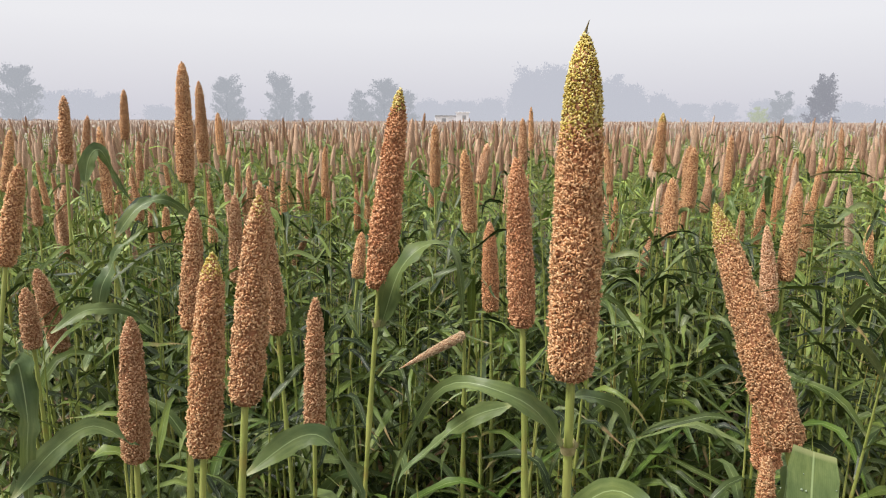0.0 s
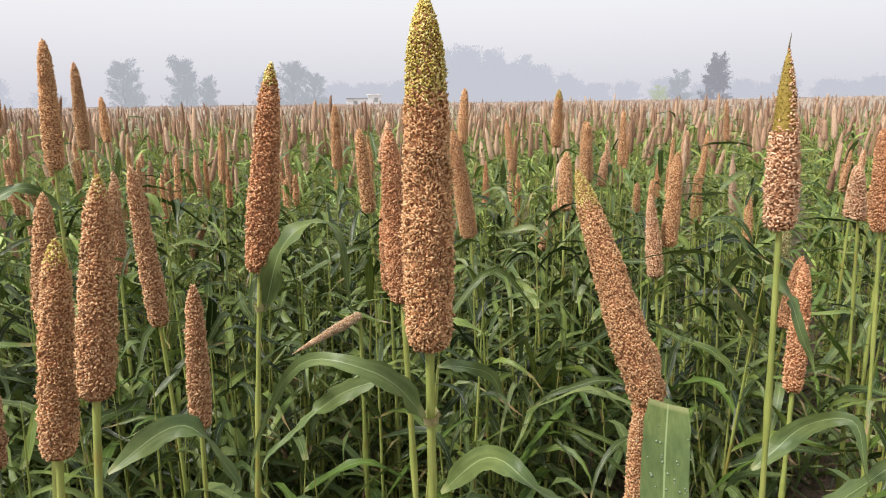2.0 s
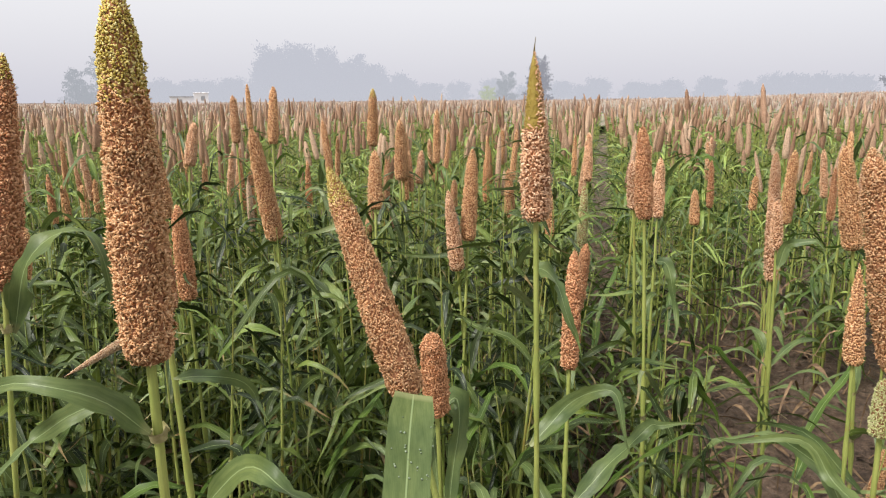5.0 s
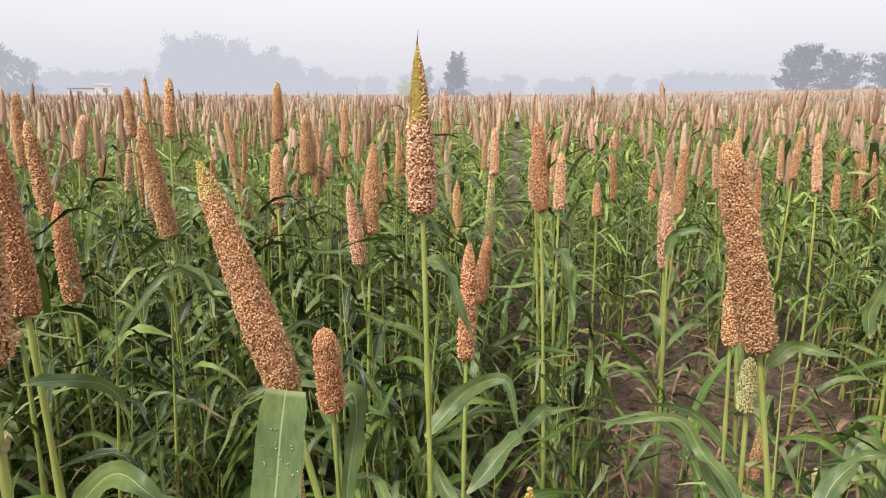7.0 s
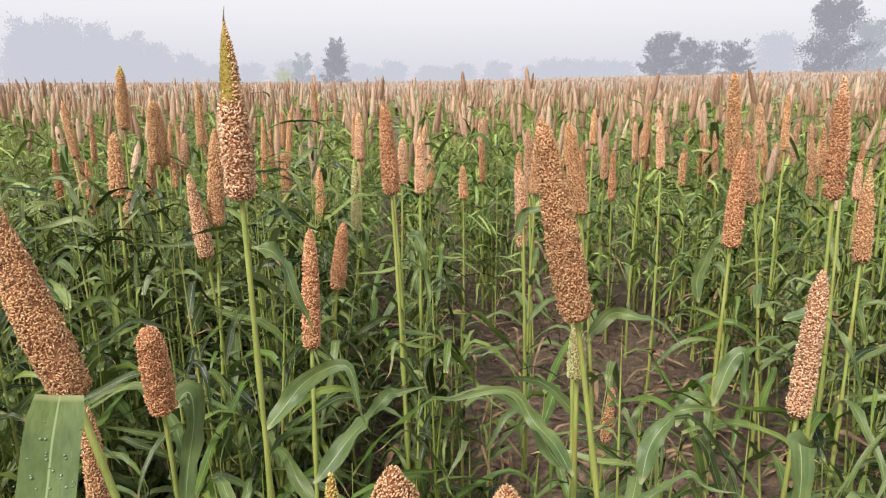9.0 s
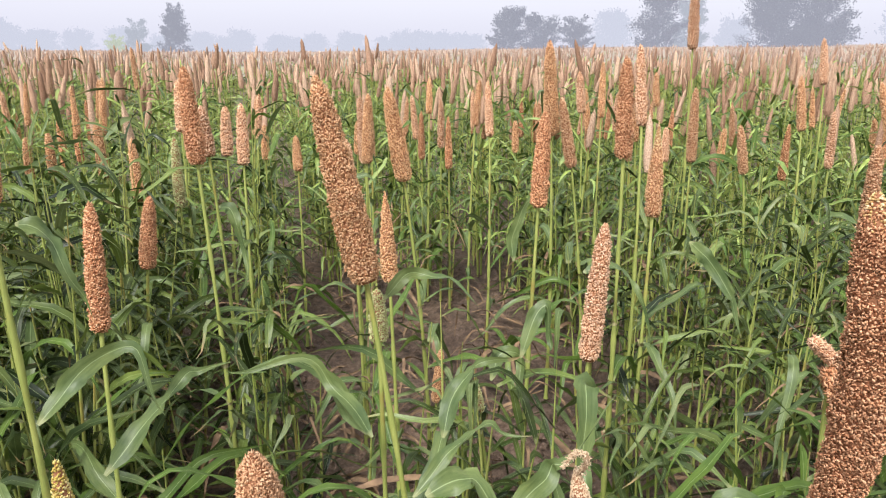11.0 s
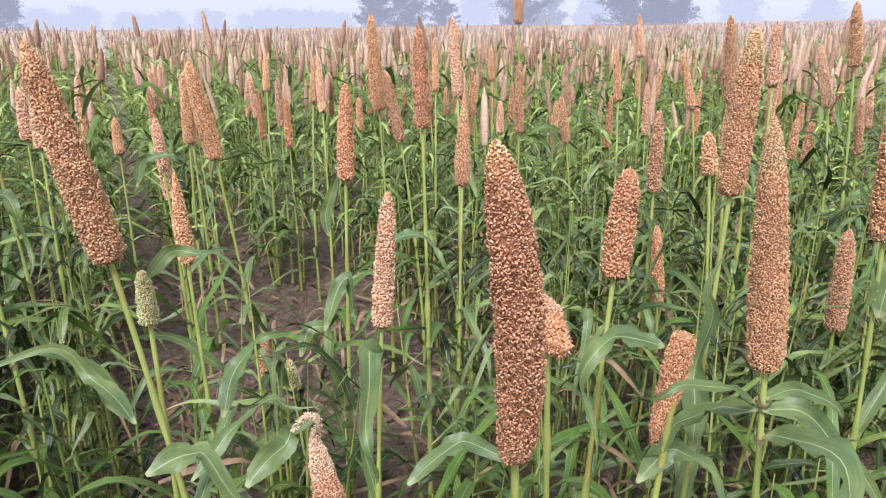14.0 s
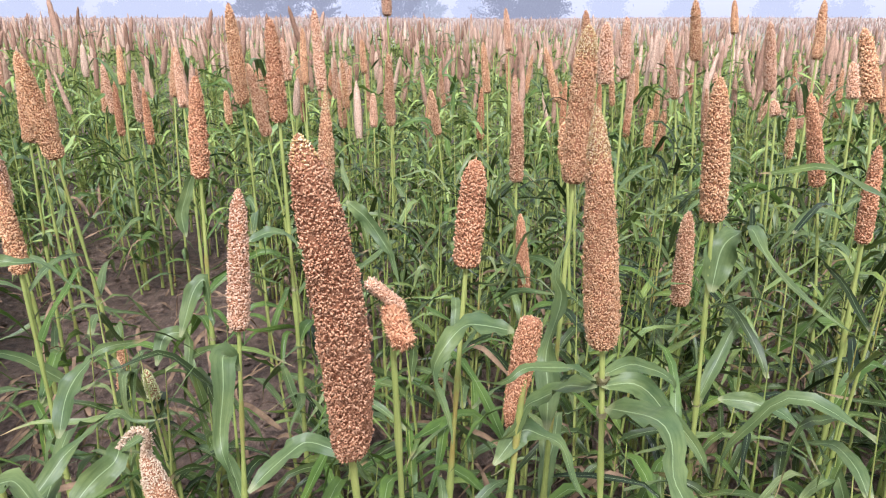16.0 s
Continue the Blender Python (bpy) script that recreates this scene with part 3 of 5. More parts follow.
def rise(x, y):
    """The field climbs very gently towards one side, out to 200 m."""
    x, y = np.asarray(x, float) - HEART[0], np.asarray(y, float) - HEART[1]
    b = np.degrees(np.arctan2(y, x))
    slope = np.interp(b, (-110, -60, -20, 1, 14, 26, 35, 45, 56), (0, 1.3, 1.3, 1.1, 0.78, 0.68, 0.48, 0.2, 0))
    return np.tan(np.radians(slope)) * np.clip(np.hypot(x, y) - 8, 0, 200)


rng = np.random.default_rng(7)


def ground():
    """One sheet from the uneven soil at the feet of the plants out to the horizon."""
    ring = np.concatenate([np.linspace(0, 6, 121), 6 * 1.28 ** np.arange(1, 25)])
    spokes = 260
    a = np.linspace(0, 2 * np.pi, spokes, endpoint=False)
    v = np.stack([ring[:, None] * np.cos(a) + 1.2, ring[:, None] * np.sin(a) + 0.8, 0 * ring[:, None] * a], -1)
    flat = v.reshape(-1, 3)
    for p in flat:
        d = math.hypot(p[0] - 1.2, p[1] - 0.8)
        if d < 9:
            q = Vector((p[0], p[1], 0))
            p[2] = (0.06 * noise.noise(q * 1.3) + 0.035 * noise.noise(q * 5) + 0.022 * noise.noise(q * 12) + 0.012 * noise.noise(q * 27)) * min(1, 9 - d) - 0.02
        else:
            p[2] = -0.02
    flat[:, 2] += rise(flat[:, 0], flat[:, 1])
    me = mesh_from("ground", [(flat, grid_faces(len(ring), spokes, True), 0)], [SOIL])
    tagged(new("ground", me), "moist brown soil of the field, trodden and cloddy", "soil", kind="structure")


ground()

# ---- the field ----


def spread(count_wanted, near, far, power=1.0, low=-36.0, high=133.0):
    """Places in the fan of the field between two distances, in loose rows."""
    u = rng.random(count_wanted)
    d = (near**2 + u**power * (far**2 - near**2)) ** 0.5
    a = np.radians(rng.uniform(low, high, count_wanted))
    p = HEART + np.stack([d * np.cos(a), d * np.sin(a)], -1)
    row = np.array((0.83, -0.56))
    across = p @ row
    shift = (np.round(across / 0.5) * 0.5 - across) * 0.55
    return p + shift[:, None] * row


def field_block(name, label, places, leaf_n, segs, head_rows, head_sides, stalk_sides, leaf_mat, head_mat, tall=(1.27, 0.13), wide=1.0, headed=1.0, low=0.85):
    """Many plants joined into one mesh: stalks, blades and heads."""
    n = len(places)
    ground_z = rise(places[:, 0], places[:, 1])
    foot = np.c_[places, ground_z]
    top_z = np.clip(rng.normal(tall[0], tall[1], n), low, 1.62) + ground_z
    length = rng.uniform(0.17, 0.31, n)
    lean = rng.normal(0, 0.09, (n, 2))
    base = np.c_[places + lean * 0.6, top_z - length]
    tip = np.c_[places + lean * 0.6 + lean * length[:, None] * 1.3, top_z]
    ripe = rng.random(n) < headed
    blocks, attr = [], []
    if stalk_sides:
        line = bend_line(foot, base, np.zeros_like(foot), 4)
        v, fc = tubes(line, np.where(ripe[:, None], np.array([[0.006, 0.0055, 0.005, 0.004]]), np.array([[0.006, 0.005, 0.0035, 0.0007]])) * wide, stalk_sides)
        blocks.append((v, fc, 0))
        attr.append(np.zeros((len(v), 3)))
    s = np.linspace(0, 1, head_rows)
    all_base, n_all = base, n
    base, tip, n = base[ripe], tip[ripe], int(ripe.sum())
    a = np.linspace(0, 2 * np.pi, head_sides, endpoint=False)
    rad = rng.uniform(0.016, 0.026, n)[:, None] * head_profile(s, 0.5)[None] * wide + 0.0005
    i, j = np.meshgrid(np.arange(head_rows), np.arange(head_sides), indexing="ij")
    lump = 1 + 0.07 * np.where((i + j) % 2, 1, -1) if head_sides > 6 else 1 + 0 * i
    centre = base[:, None] + s[None, :, None] * (tip - base)[:, None]
    ring = np.stack([np.cos(a), np.sin(a), 0 * a], -1)
    v = centre[:, :, None] + (rad[:, :, None] * lump[None])[..., None] * ring[None, None]
    v = v.reshape(-1, 3)
    blocks.append((v, many(grid_faces(head_rows, head_sides, True), head_rows * head_sides, n), 1))
    attr.append(np.zeros((len(v), 3)))
    base, n = all_base, n_all
    if leaf_n:
        m = n * leaf_n
        who = np.repeat(np.arange(n), leaf_n)
        h = np.tile((np.arange(leaf_n) + 0.5) / leaf_n, n) * 0.75 + 0.2 + rng.normal(0, 0.05, m)
        origin = foot[who] + (base - foot)[who] * h[:, None]
        line, side = arcs(origin, rng.uniform(0, 2 * np.pi, m), rng.uniform(0.4, 1.15, m), rng.uniform(-1.4, -0.05, m),
                          rng.uniform(0.18, 0.38, m) * wide**0.5, rng.normal(0, 0.5, m), rng.normal(0, 1.2, m), segs)
        v, fc, co = ribbon(line, side, rng.uniform(0.014, 0.028, m) * wide, 3, 0.3, 0.2, rng.uniform(0, 6, m))
        blocks.append((v, fc, 2))
        attr.append(co)
    me = mesh_from(name, blocks, [STALK, head_mat, leaf_mat], np.concatenate(attr))
    tagged(new(name, me), label, "crop", kind="stuff")


DENSE = 5.2
field_block("millet_stand", "leafy millet stems crowding the front rows", spread(620, 3.55, 5.8), 9, 8, 6, 6, 6, LEAF_FIELD, HEAD_FIELD, tall=(1.12, 0.12), headed=0.06)
field_block("millet_stand", "dense standing millet with ripe tan heads and green leaves", spread(2000, DENSE, 9), 9, 5, 11, 8, 5, LEAF_FIELD, HEAD_FIELD, headed=0.48)
field_block("millet_stand", "dense standing millet beyond the front rows", spread(3300, 9, 16), 6, 3, 8, 6, 4, LEAF_FIELD, HEAD_FIELD, wide=1.1, headed=0.6)
field_block("millet_stand", "millet stand in the middle of the field", spread(5500, 16, 32), 4, 2, 6, 5, 3, LEAF_FIELD, HEAD_FAR_HAZED, wide=1.3, headed=0.75)
field_block("millet_stand", "far millet stand, heads merging into a tan band", spread(8000, 32, 80), 2, 2, 5, 4, 0, LEAF_FIELD, HEAD_FAR_HAZED, wide=1.7, tall=(1.28, 0.12))
field_block("millet_stand", "farthest millet, a thin tan line below the trees", spread(5500, 80, 175), 0, 2, 4, 4, 0, LEAF_FIELD, HEAD_DISTANT_HAZED, wide=3.0, tall=(1.3, 0.12))


def canopy():
    """The closed crop seen from far off, at the height where its heads begin."""
    ring = np.array([30, 36, 45, 60, 80, 110, 150, 200, 260.0])
    a = np.radians(np.linspace(-45, 142, 100))
    z = 0.30 + 0.80 * np.clip((ring - 30) / 60, 0, 1) ** 0.6
    v = np.stack([HEART[0] + ring[:, None] * np.cos(a), HEART[1] + ring[:, None] * np.sin(a), z[:, None] + 0 * a], -1)
    v[..., 2] += rng.normal(0, 0.03, v.shape[:2]) + rise(v[..., 0], v[..., 1])
    # crop colours greyed, with the far haze painted into them
    m = plain_material("far_crop_hazed", (0.20, 0.19, 0.13), (0.43, 0.35, 0.30), 2.2, 0.9, 0.5, 0.1)
    me = mesh_from("crop_canopy", [(v.reshape(-1, 3), grid_faces(len(ring), len(a)), 0)], [m])
    tagged(new("crop_canopy", me), "closed canopy of the far millet, tan over green", "crop", kind="stuff")


canopy()

# ---- front rows: plants of their own ----


def template(kind, seed, height, with_head=True, n_leaf=6, scale=1.0):
    """A plant at the origin, to be copied along the rows."""
    r = np.random.default_rng(seed)
    length = r.uniform(0.18, 0.29)
    lean = r.normal(0, 0.05, 2)
    base = np.array((lean[0], lean[1], height - length))
    tip = base + (lean[0] * 0.5, lean[1] * 0.5, length)
    if with_head:
        plant = millet(kind, (0, 0), base, tip, r.uniform(0.019, 0.025), "row", leaves=False, taper=r.uniform(0.3, 0.7))
    else:
        plant = tagged(new("millet_tiller"), "young leafy millet tiller without a seed head", "plant", "millet tillers")
        pieces, _ = stalk_mesh((0, 0, 0), base, np.zeros(3), 0.0060, 0.0012)
        part("stalk", mesh_from("stalk", pieces, [STALK, NODE]), plant)
    for i in range(n_leaf):
        h = 0.12 + (0.92 if not with_head else 0.72) * (i + r.uniform(0, 0.7)) / n_leaf
        make_leaf(plant, base * min(h, 0.98), i * 2.6 + r.normal(0, 0.5), r, scale, 3, 10)
    return plant


KINDS = ("tan", "rust", "pale", "brown", "tan", "rust", "brown", "pale")
rows = spread(280, 3.55, DENSE + 0.15)
models = [template(k, 40 + i, h, i % 2 == 0 or i == 1, n_leaf=8) for i, (k, h) in enumerate(zip(KINDS, (1.28, 1.14, 1.22, 1.36, 1.08, 1.30, 1.18, 1.00)))]
for i, (x, y) in enumerate(rows):
    m = models[i % 8]
    pose_m = Matrix.Translation((x, y, 0)) @ Matrix.Rotation(rng.uniform(0, 6.28), 4, "Z")
    if i < 8:
        m.matrix_basis = pose_m
    else:
        copy_thing(m, pose_m)

tillers = [template("tan", 60 + i, h + 0.22, False, 8, 0.92) for i, h in enumerate((0.50, 0.66, 0.84, 0.95, 0.72))]


def bare(x, y, grow=1.0):
    """The trodden patch of open soil in front of the rows."""
    u, w = (x - 2.75) * 0.83 - (y - 2.0) * 0.56, (x - 2.75) * 0.56 + (y - 2.0) * 0.83
    return (u / 0.62) ** 2 + (w / 1.15) ** 2 < grow


n_till = 0
for _ in range(1500):
    a, d = math.radians(rng.uniform(-45, 140)), rng.uniform(0.95, 3.7)
    x, y = HEART[0] + d * math.cos(a), HEART[1] + d * math.sin(a)
    gap = bare(x, y) or (a < math.radians(75) and rng.random() < 0.5)
    if gap or n_till >= 192:
        continue
    m = tillers[int(rng.integers(0, 3 if d < 1.7 else 5))]
    pose_m = Matrix.Translation((x, y, 0)) @ Matrix.Rotation(rng.uniform(0, 6.28), 4, "Z")
    if n_till < 5:
        m = tillers[n_till]
        m.matrix_basis = pose_m
    else:
        copy_thing(m, pose_m)
    n_till += 1

# ---- the millet plants in front, one by one ----
p_a = millet('tan', (0.42, 0.83), (0.420, 0.854, 1.292), (0.422, 0.865, 1.597), 0.027, 'near', tipkind='yellow', tipfrac=0.27, awn=0.007, taper=0.38, spike=1.3, leaves=False)
blade(p_a, (0.414, 0.849, 1.227), (0.362, 0.819, 1.292), (0.283, 0.852, 1.270), (0.258, 0.840, 1.168), 0.035, slim=0.5)
blade(p_a, (0.375, 0.933, 1.230), (0.327, 0.929, 1.214), (0.289, 0.916, 1.189), (0.254, 0.896, 1.156), 0.022)
blade(p_a, (0.433, 0.911, 1.249), (0.472, 0.950, 1.230), (0.511, 0.979, 1.193), (0.519, 0.961, 1.162), 0.018)
blade(p_a, (0.444, 1.001, 1.049), (0.487, 0.971, 1.106), (0.526, 0.911, 1.120), (0.556, 0.886, 1.094), 0.033)
p_b = millet('tan', (0.81, 0.76), (0.681, 0.955, 1.170), (0.617, 1.050, 1.430), 0.027, 'near', tipkind='yellow', tipfrac=0.16, taper=0.55)
dewy = blade(p_b, (0.660, 0.871, 1.212), (0.646, 0.843, 1.182), (0.633, 0.814, 1.147), (0.613, 0.767, 1.108), 0.046, fold=0.1, even=True, seen=(0.577, 0.226, 1.500))
dew(dewy, 34, 5)
p_c = millet('rust', (0.12, 1.40), (0.183, 1.413, 1.232), (0.224, 1.420, 1.577), 0.032, 'mid', tipkind='yellow', tipfrac=0.10, taper=0.55)
blade(p_c, (0.184, 1.422, 1.156), (0.228, 1.377, 1.278), (0.307, 1.391, 1.310), (0.346, 1.399, 1.137), 0.044)
p_e = millet('tan', (0.04, 0.89), (0.083, 0.961, 1.216), (0.102, 0.989, 1.443), 0.023, 'fine', tipkind='yellow', tipfrac=0.06)
blade(p_e, (0.063, 1.011, 1.101), (0.115, 1.043, 1.131), (0.163, 1.050, 1.125), (0.191, 1.042, 1.061), 0.033)
p_f = millet('tan', (-0.03, 0.98), (0.006, 1.027, 1.118), (0.025, 1.050, 1.368), 0.025, 'fine', tipkind='yellow', tipfrac=0.10, taper=0.4)
blade(p_f, (-0.219, 0.998, 1.072), (-0.190, 1.044, 1.115), (-0.157, 1.072, 1.129), (-0.116, 1.083, 1.107), 0.031)
p_g = millet('brown', (-0.17, 1.17), (-0.148, 1.163, 1.034), (-0.136, 1.159, 1.254), 0.024, 'fine')
blade(p_g, (-0.241, 1.060, 1.225), (-0.231, 1.062, 1.213), (-0.221, 1.044, 1.156), (-0.210, 1.022, 1.100), 0.039)
blade(p_g, (-0.310, 1.254, 1.197), (-0.272, 1.286, 1.224), (-0.237, 1.305, 1.223), (-0.200, 1.317, 1.201), 0.025)
p_h = millet('brown', (0.04, 1.45), (0.055, 1.434, 0.941), (0.067, 1.426, 1.211), 0.024, 'mid')
p_i1 = millet('tan', (-0.08, 1.09), (-0.070, 1.202, 1.223), (-0.066, 1.236, 1.396), 0.020, 'fine')
p_e2 = millet('brown', (-0.03, 1.63), (-0.061, 1.637, 1.071), (-0.085, 1.641, 1.397), 0.025, 'mid')
p_c2 = millet('tan', (-0.02, 2.10), (0.035, 2.178, 1.064), (0.049, 2.199, 1.198), 0.022, 'mid')
p_aa = millet('tan', (-0.42, 2.05), (-0.409, 2.068, 1.356), (-0.401, 2.077, 1.673), 0.028, 'mid')
blade(p_aa, (-0.661, 2.020, 1.348), (-0.649, 2.033, 1.419), (-0.626, 2.046, 1.445), (-0.594, 2.058, 1.375), 0.045)
blade(p_aa, (-0.462, 1.771, 1.256), (-0.424, 1.799, 1.316), (-0.374, 1.826, 1.339), (-0.325, 1.841, 1.300), 0.038)
p_ab = millet('tan', (-0.76, 3.15), (-0.760, 3.152, 1.340), (-0.760, 3.152, 1.682), 0.030, 'low')
p_ac = millet('tan', (-0.98, 2.43), (-0.949, 2.444, 1.379), (-0.939, 2.450, 1.596), 0.024, 'low')
p_ad = millet('tan', (-1.62, 4.14), (-1.587, 4.160, 1.407), (-1.574, 4.167, 1.690), 0.030, 'low')
p_ae = millet('tan', (-0.68, 1.48), (-0.574, 1.552, 1.237), (-0.538, 1.576, 1.437), 0.024, 'mid')
p_af = millet('brown', (-0.57, 1.83), (-0.631, 1.795, 0.972), (-0.658, 1.776, 1.180), 0.028, 'mid')
blade(p_af, (-0.326, 1.416, 1.165), (-0.321, 1.438, 1.232), (-0.307, 1.454, 1.269), (-0.284, 1.473, 1.305), 0.032)
p_ag = millet('brown', (-0.59, 1.65), (-0.586, 1.625, 1.040), (-0.585, 1.618, 1.174), 0.023, 'mid')
p_h2 = millet('tan', (0.42, 2.43), (0.377, 2.427, 1.163), (0.353, 2.428, 1.432), 0.029, 'low')
p_h3 = millet('rust', (0.44, 2.09), (0.426, 2.090, 0.992), (0.418, 2.092, 1.247), 0.029, 'mid')
p_h4 = millet('rust', (0.44, 1.17), (0.415, 1.207, 1.228), (0.402, 1.222, 1.473), 0.024, 'fine')
p_p1 = millet('tan', (0.23, 3.62), (0.232, 3.624, 1.191), (0.233, 3.625, 1.505), 0.032, 'low')
p_o = millet('tan', (0.75, 2.25), (0.678, 2.255, 1.103), (0.630, 2.255, 1.430), 0.033, 'mid')
p_m = millet('pale', (1.18, 1.90), (1.130, 1.922, 1.044), (1.106, 1.932, 1.267), 0.026, 'mid', taper=0.7)
p_m2 = millet('tan', (1.11, 1.86), (1.166, 1.935, 1.123), (1.196, 1.972, 1.371), 0.026, 'mid')
p_m3 = millet('tan', (2.11, 3.54), (2.097, 3.552, 0.857), (2.090, 3.560, 1.134), 0.035, 'low')
p_j = millet('pale', (0.95, 1.10), (0.950, 1.151, 1.326), (0.951, 1.170, 1.575), 0.028, 'loose', tipkind='olive', tipfrac=0.45, awn=0.014, taper=0.8, leaves=False)
blade(p_j, (1.017, 1.283, 1.215), (1.042, 1.270, 1.205), (1.059, 1.251, 1.169), (1.067, 1.231, 1.123), 0.034)
blade(p_j, (0.974, 1.197, 0.918), (1.047, 1.198, 0.977), (1.116, 1.177, 1.005), (1.135, 1.105, 0.904), 0.039)
p_k2 = millet('rust', (1.09, 1.27), (1.142, 1.349, 0.975), (1.170, 1.389, 1.209), 0.022, 'mid')
blade(p_k2, (1.051, 1.181, 0.793), (1.147, 1.182, 0.868), (1.212, 1.176, 0.923), (1.268, 1.139, 0.927), 0.044)
p_k1 = millet('rust', (1.44, 1.91), (1.484, 1.878, 0.898), (1.507, 1.865, 1.098), 0.027, 'mid')
p_k0 = millet('green', (2.03, 2.72), (2.039, 2.719, 0.844), (2.043, 2.721, 1.138), 0.028, 'low', taper=0.5)
p_l = millet('rust', (1.52, 1.56), (1.532, 1.645, 1.206), (1.538, 1.681, 1.438), 0.027, 'mid')
blade(p_l, (1.586, 1.659, 1.088), (1.611, 1.636, 1.072), (1.613, 1.606, 0.989), (1.593, 1.574, 0.875), 0.037)
p_l2 = millet('pale', (1.83, 2.02), (1.795, 2.040, 1.155), (1.784, 2.046, 1.310), 0.025, 'low')
p_l3 = millet('pale', (1.97, 2.14), (2.033, 2.220, 1.080), (2.061, 2.254, 1.292), 0.026, 'low')
p_l4 = millet('pale', (2.14, 2.52), (2.165, 2.537, 1.065), (2.176, 2.543, 1.261), 0.029, 'low')
p_n = millet('pale', (2.27, 1.86), (2.257, 1.897, 0.902), (2.250, 1.919, 1.184), 0.025, 'low')
blade(p_n, (1.881, 1.537, 1.063), (1.904, 1.534, 1.126), (1.942, 1.498, 1.140), (1.979, 1.451, 1.121), 0.029)
p_n2 = millet('pale', (2.82, 2.39), (2.805, 2.414, 0.974), (2.798, 2.428, 1.277), 0.030, 'low')
p_d = millet('rust', (0.87, 1.33), (0.845, 1.313, 0.948), (0.834, 1.308, 1.107), 0.029, 'fine', taper=0.15)
blade(p_d, (0.875, 1.363, 0.925), (0.903, 1.364, 0.944), (0.888, 1.322, 0.859), (0.852, 1.275, 0.769), 0.051)
p_q = millet('tan', (1.37, 0.72), (1.318, 0.821, 1.150), (1.286, 0.878, 1.442), 0.031, 'fine', taper=0.45)
blade(p_q, (1.328, 0.839, 0.882), (1.321, 0.895, 0.933), (1.300, 0.955, 0.983), (1.197, 1.041, 0.977), 0.032)
blade(p_q, (1.401, 0.869, 1.086), (1.436, 0.849, 1.123), (1.470, 0.804, 1.122), (1.492, 0.745, 1.084), 0.026)
blade(p_q, (1.305, 0.802, 0.903), (1.297, 0.860, 0.959), (1.267, 0.924, 1.007), (1.177, 0.989, 0.998), 0.028)
p_q2 = millet('tan', (1.73, 1.15), (1.740, 1.195, 0.952), (1.747, 1.214, 1.164), 0.024, 'mid', taper=0.85)
blade(p_q2, (1.364, 0.773, 0.774), (1.448, 0.757, 0.830), (1.508, 0.730, 0.859), (1.551, 0.670, 0.837), 0.029)
blade(p_q2, (1.441, 0.775, 0.847), (1.480, 0.785, 0.905), (1.515, 0.779, 0.941), (1.544, 0.762, 0.953), 0.037)
p_q3 = millet('pale', (2.21, 1.81), (2.193, 1.830, 1.030), (2.188, 1.838, 1.185), 0.022, 'low')
p_qg = millet('green', (1.41, 0.88), (1.424, 0.906, 0.994), (1.426, 0.912, 1.086), 0.020, 'fine')
p_p = millet('tan', (2.22, 1.49), (2.161, 1.546, 1.091), (2.124, 1.579, 1.374), 0.033, 'mid')
blade(p_p, (1.831, 0.957, 0.737), (1.868, 0.958, 0.792), (1.896, 0.924, 0.786), (1.874, 0.904, 0.726), 0.038)
p_p2 = millet('tan', (2.54, 2.14), (2.554, 2.131, 1.035), (2.562, 2.123, 1.312), 0.028, 'low')
p_s = millet('pale', (1.71, 0.67), (1.774, 0.685, 0.899), (1.816, 0.692, 1.166), 0.025, 'mid', taper=0.4)
blade(p_s, (1.696, 0.628, 0.865), (1.650, 0.624, 0.916), (1.593, 0.592, 0.861), (1.549, 0.553, 0.790), 0.049)
p_v = millet('rust', (2.08, 1.02), (2.126, 1.035, 1.091), (2.149, 1.042, 1.334), 0.027, 'mid')
blade(p_v, (2.148, 1.119, 0.921), (2.158, 1.134, 0.984), (2.187, 1.125, 1.049), (2.217, 1.106, 1.099), 0.035)
blade(p_v, (1.820, 0.871, 0.827), (1.871, 0.869, 0.912), (1.893, 0.854, 0.932), (1.875, 0.833, 0.864), 0.039)
p_v2 = millet('tan', (3.00, 1.49), (2.982, 1.522, 1.161), (2.971, 1.546, 1.521), 0.034, 'low')
p_v3 = millet('brown', (3.04, 1.35), (2.987, 1.427, 1.046), (2.959, 1.473, 1.312), 0.027, 'low')
p_w = millet('rust', (2.18, 0.81), (2.196, 0.845, 1.231), (2.205, 0.861, 1.467), 0.025, 'mid')
blade(p_w, (2.047, 0.853, 0.974), (2.083, 0.810, 0.989), (2.110, 0.748, 0.955), (2.085, 0.687, 0.817), 0.033)
p_w2 = millet('tan', (2.36, 0.82), (2.410, 0.845, 1.045), (2.492, 0.886, 1.300), 0.027, 'mid', taper=0.95, tipkind='paletip', tipfrac=0.3)
p_u = millet('pale', (4.00, 1.33), (4.018, 1.385, 1.499), (4.028, 1.410, 1.822), 0.030, 'low')
p_x = millet('copper', (1.42, 0.21), (1.321, 0.207, 1.051), (1.254, 0.208, 1.379), 0.029, 'near', taper=0.34, bend=0.016, slim_foot=0.18, tipkind='paletip', tipfrac=0.045)
blade(p_x, (1.320, 0.335, 0.967), (1.364, 0.310, 0.996), (1.384, 0.285, 1.002), (1.391, 0.248, 0.985), 0.029)
p_xs = millet('rust', (1.53, 0.20), (1.508, 0.247, 1.129), (1.486, 0.218, 1.086), 0.017, 'fine', taper=0.05, thick=0.006, neck=0.004, spike=2.2)
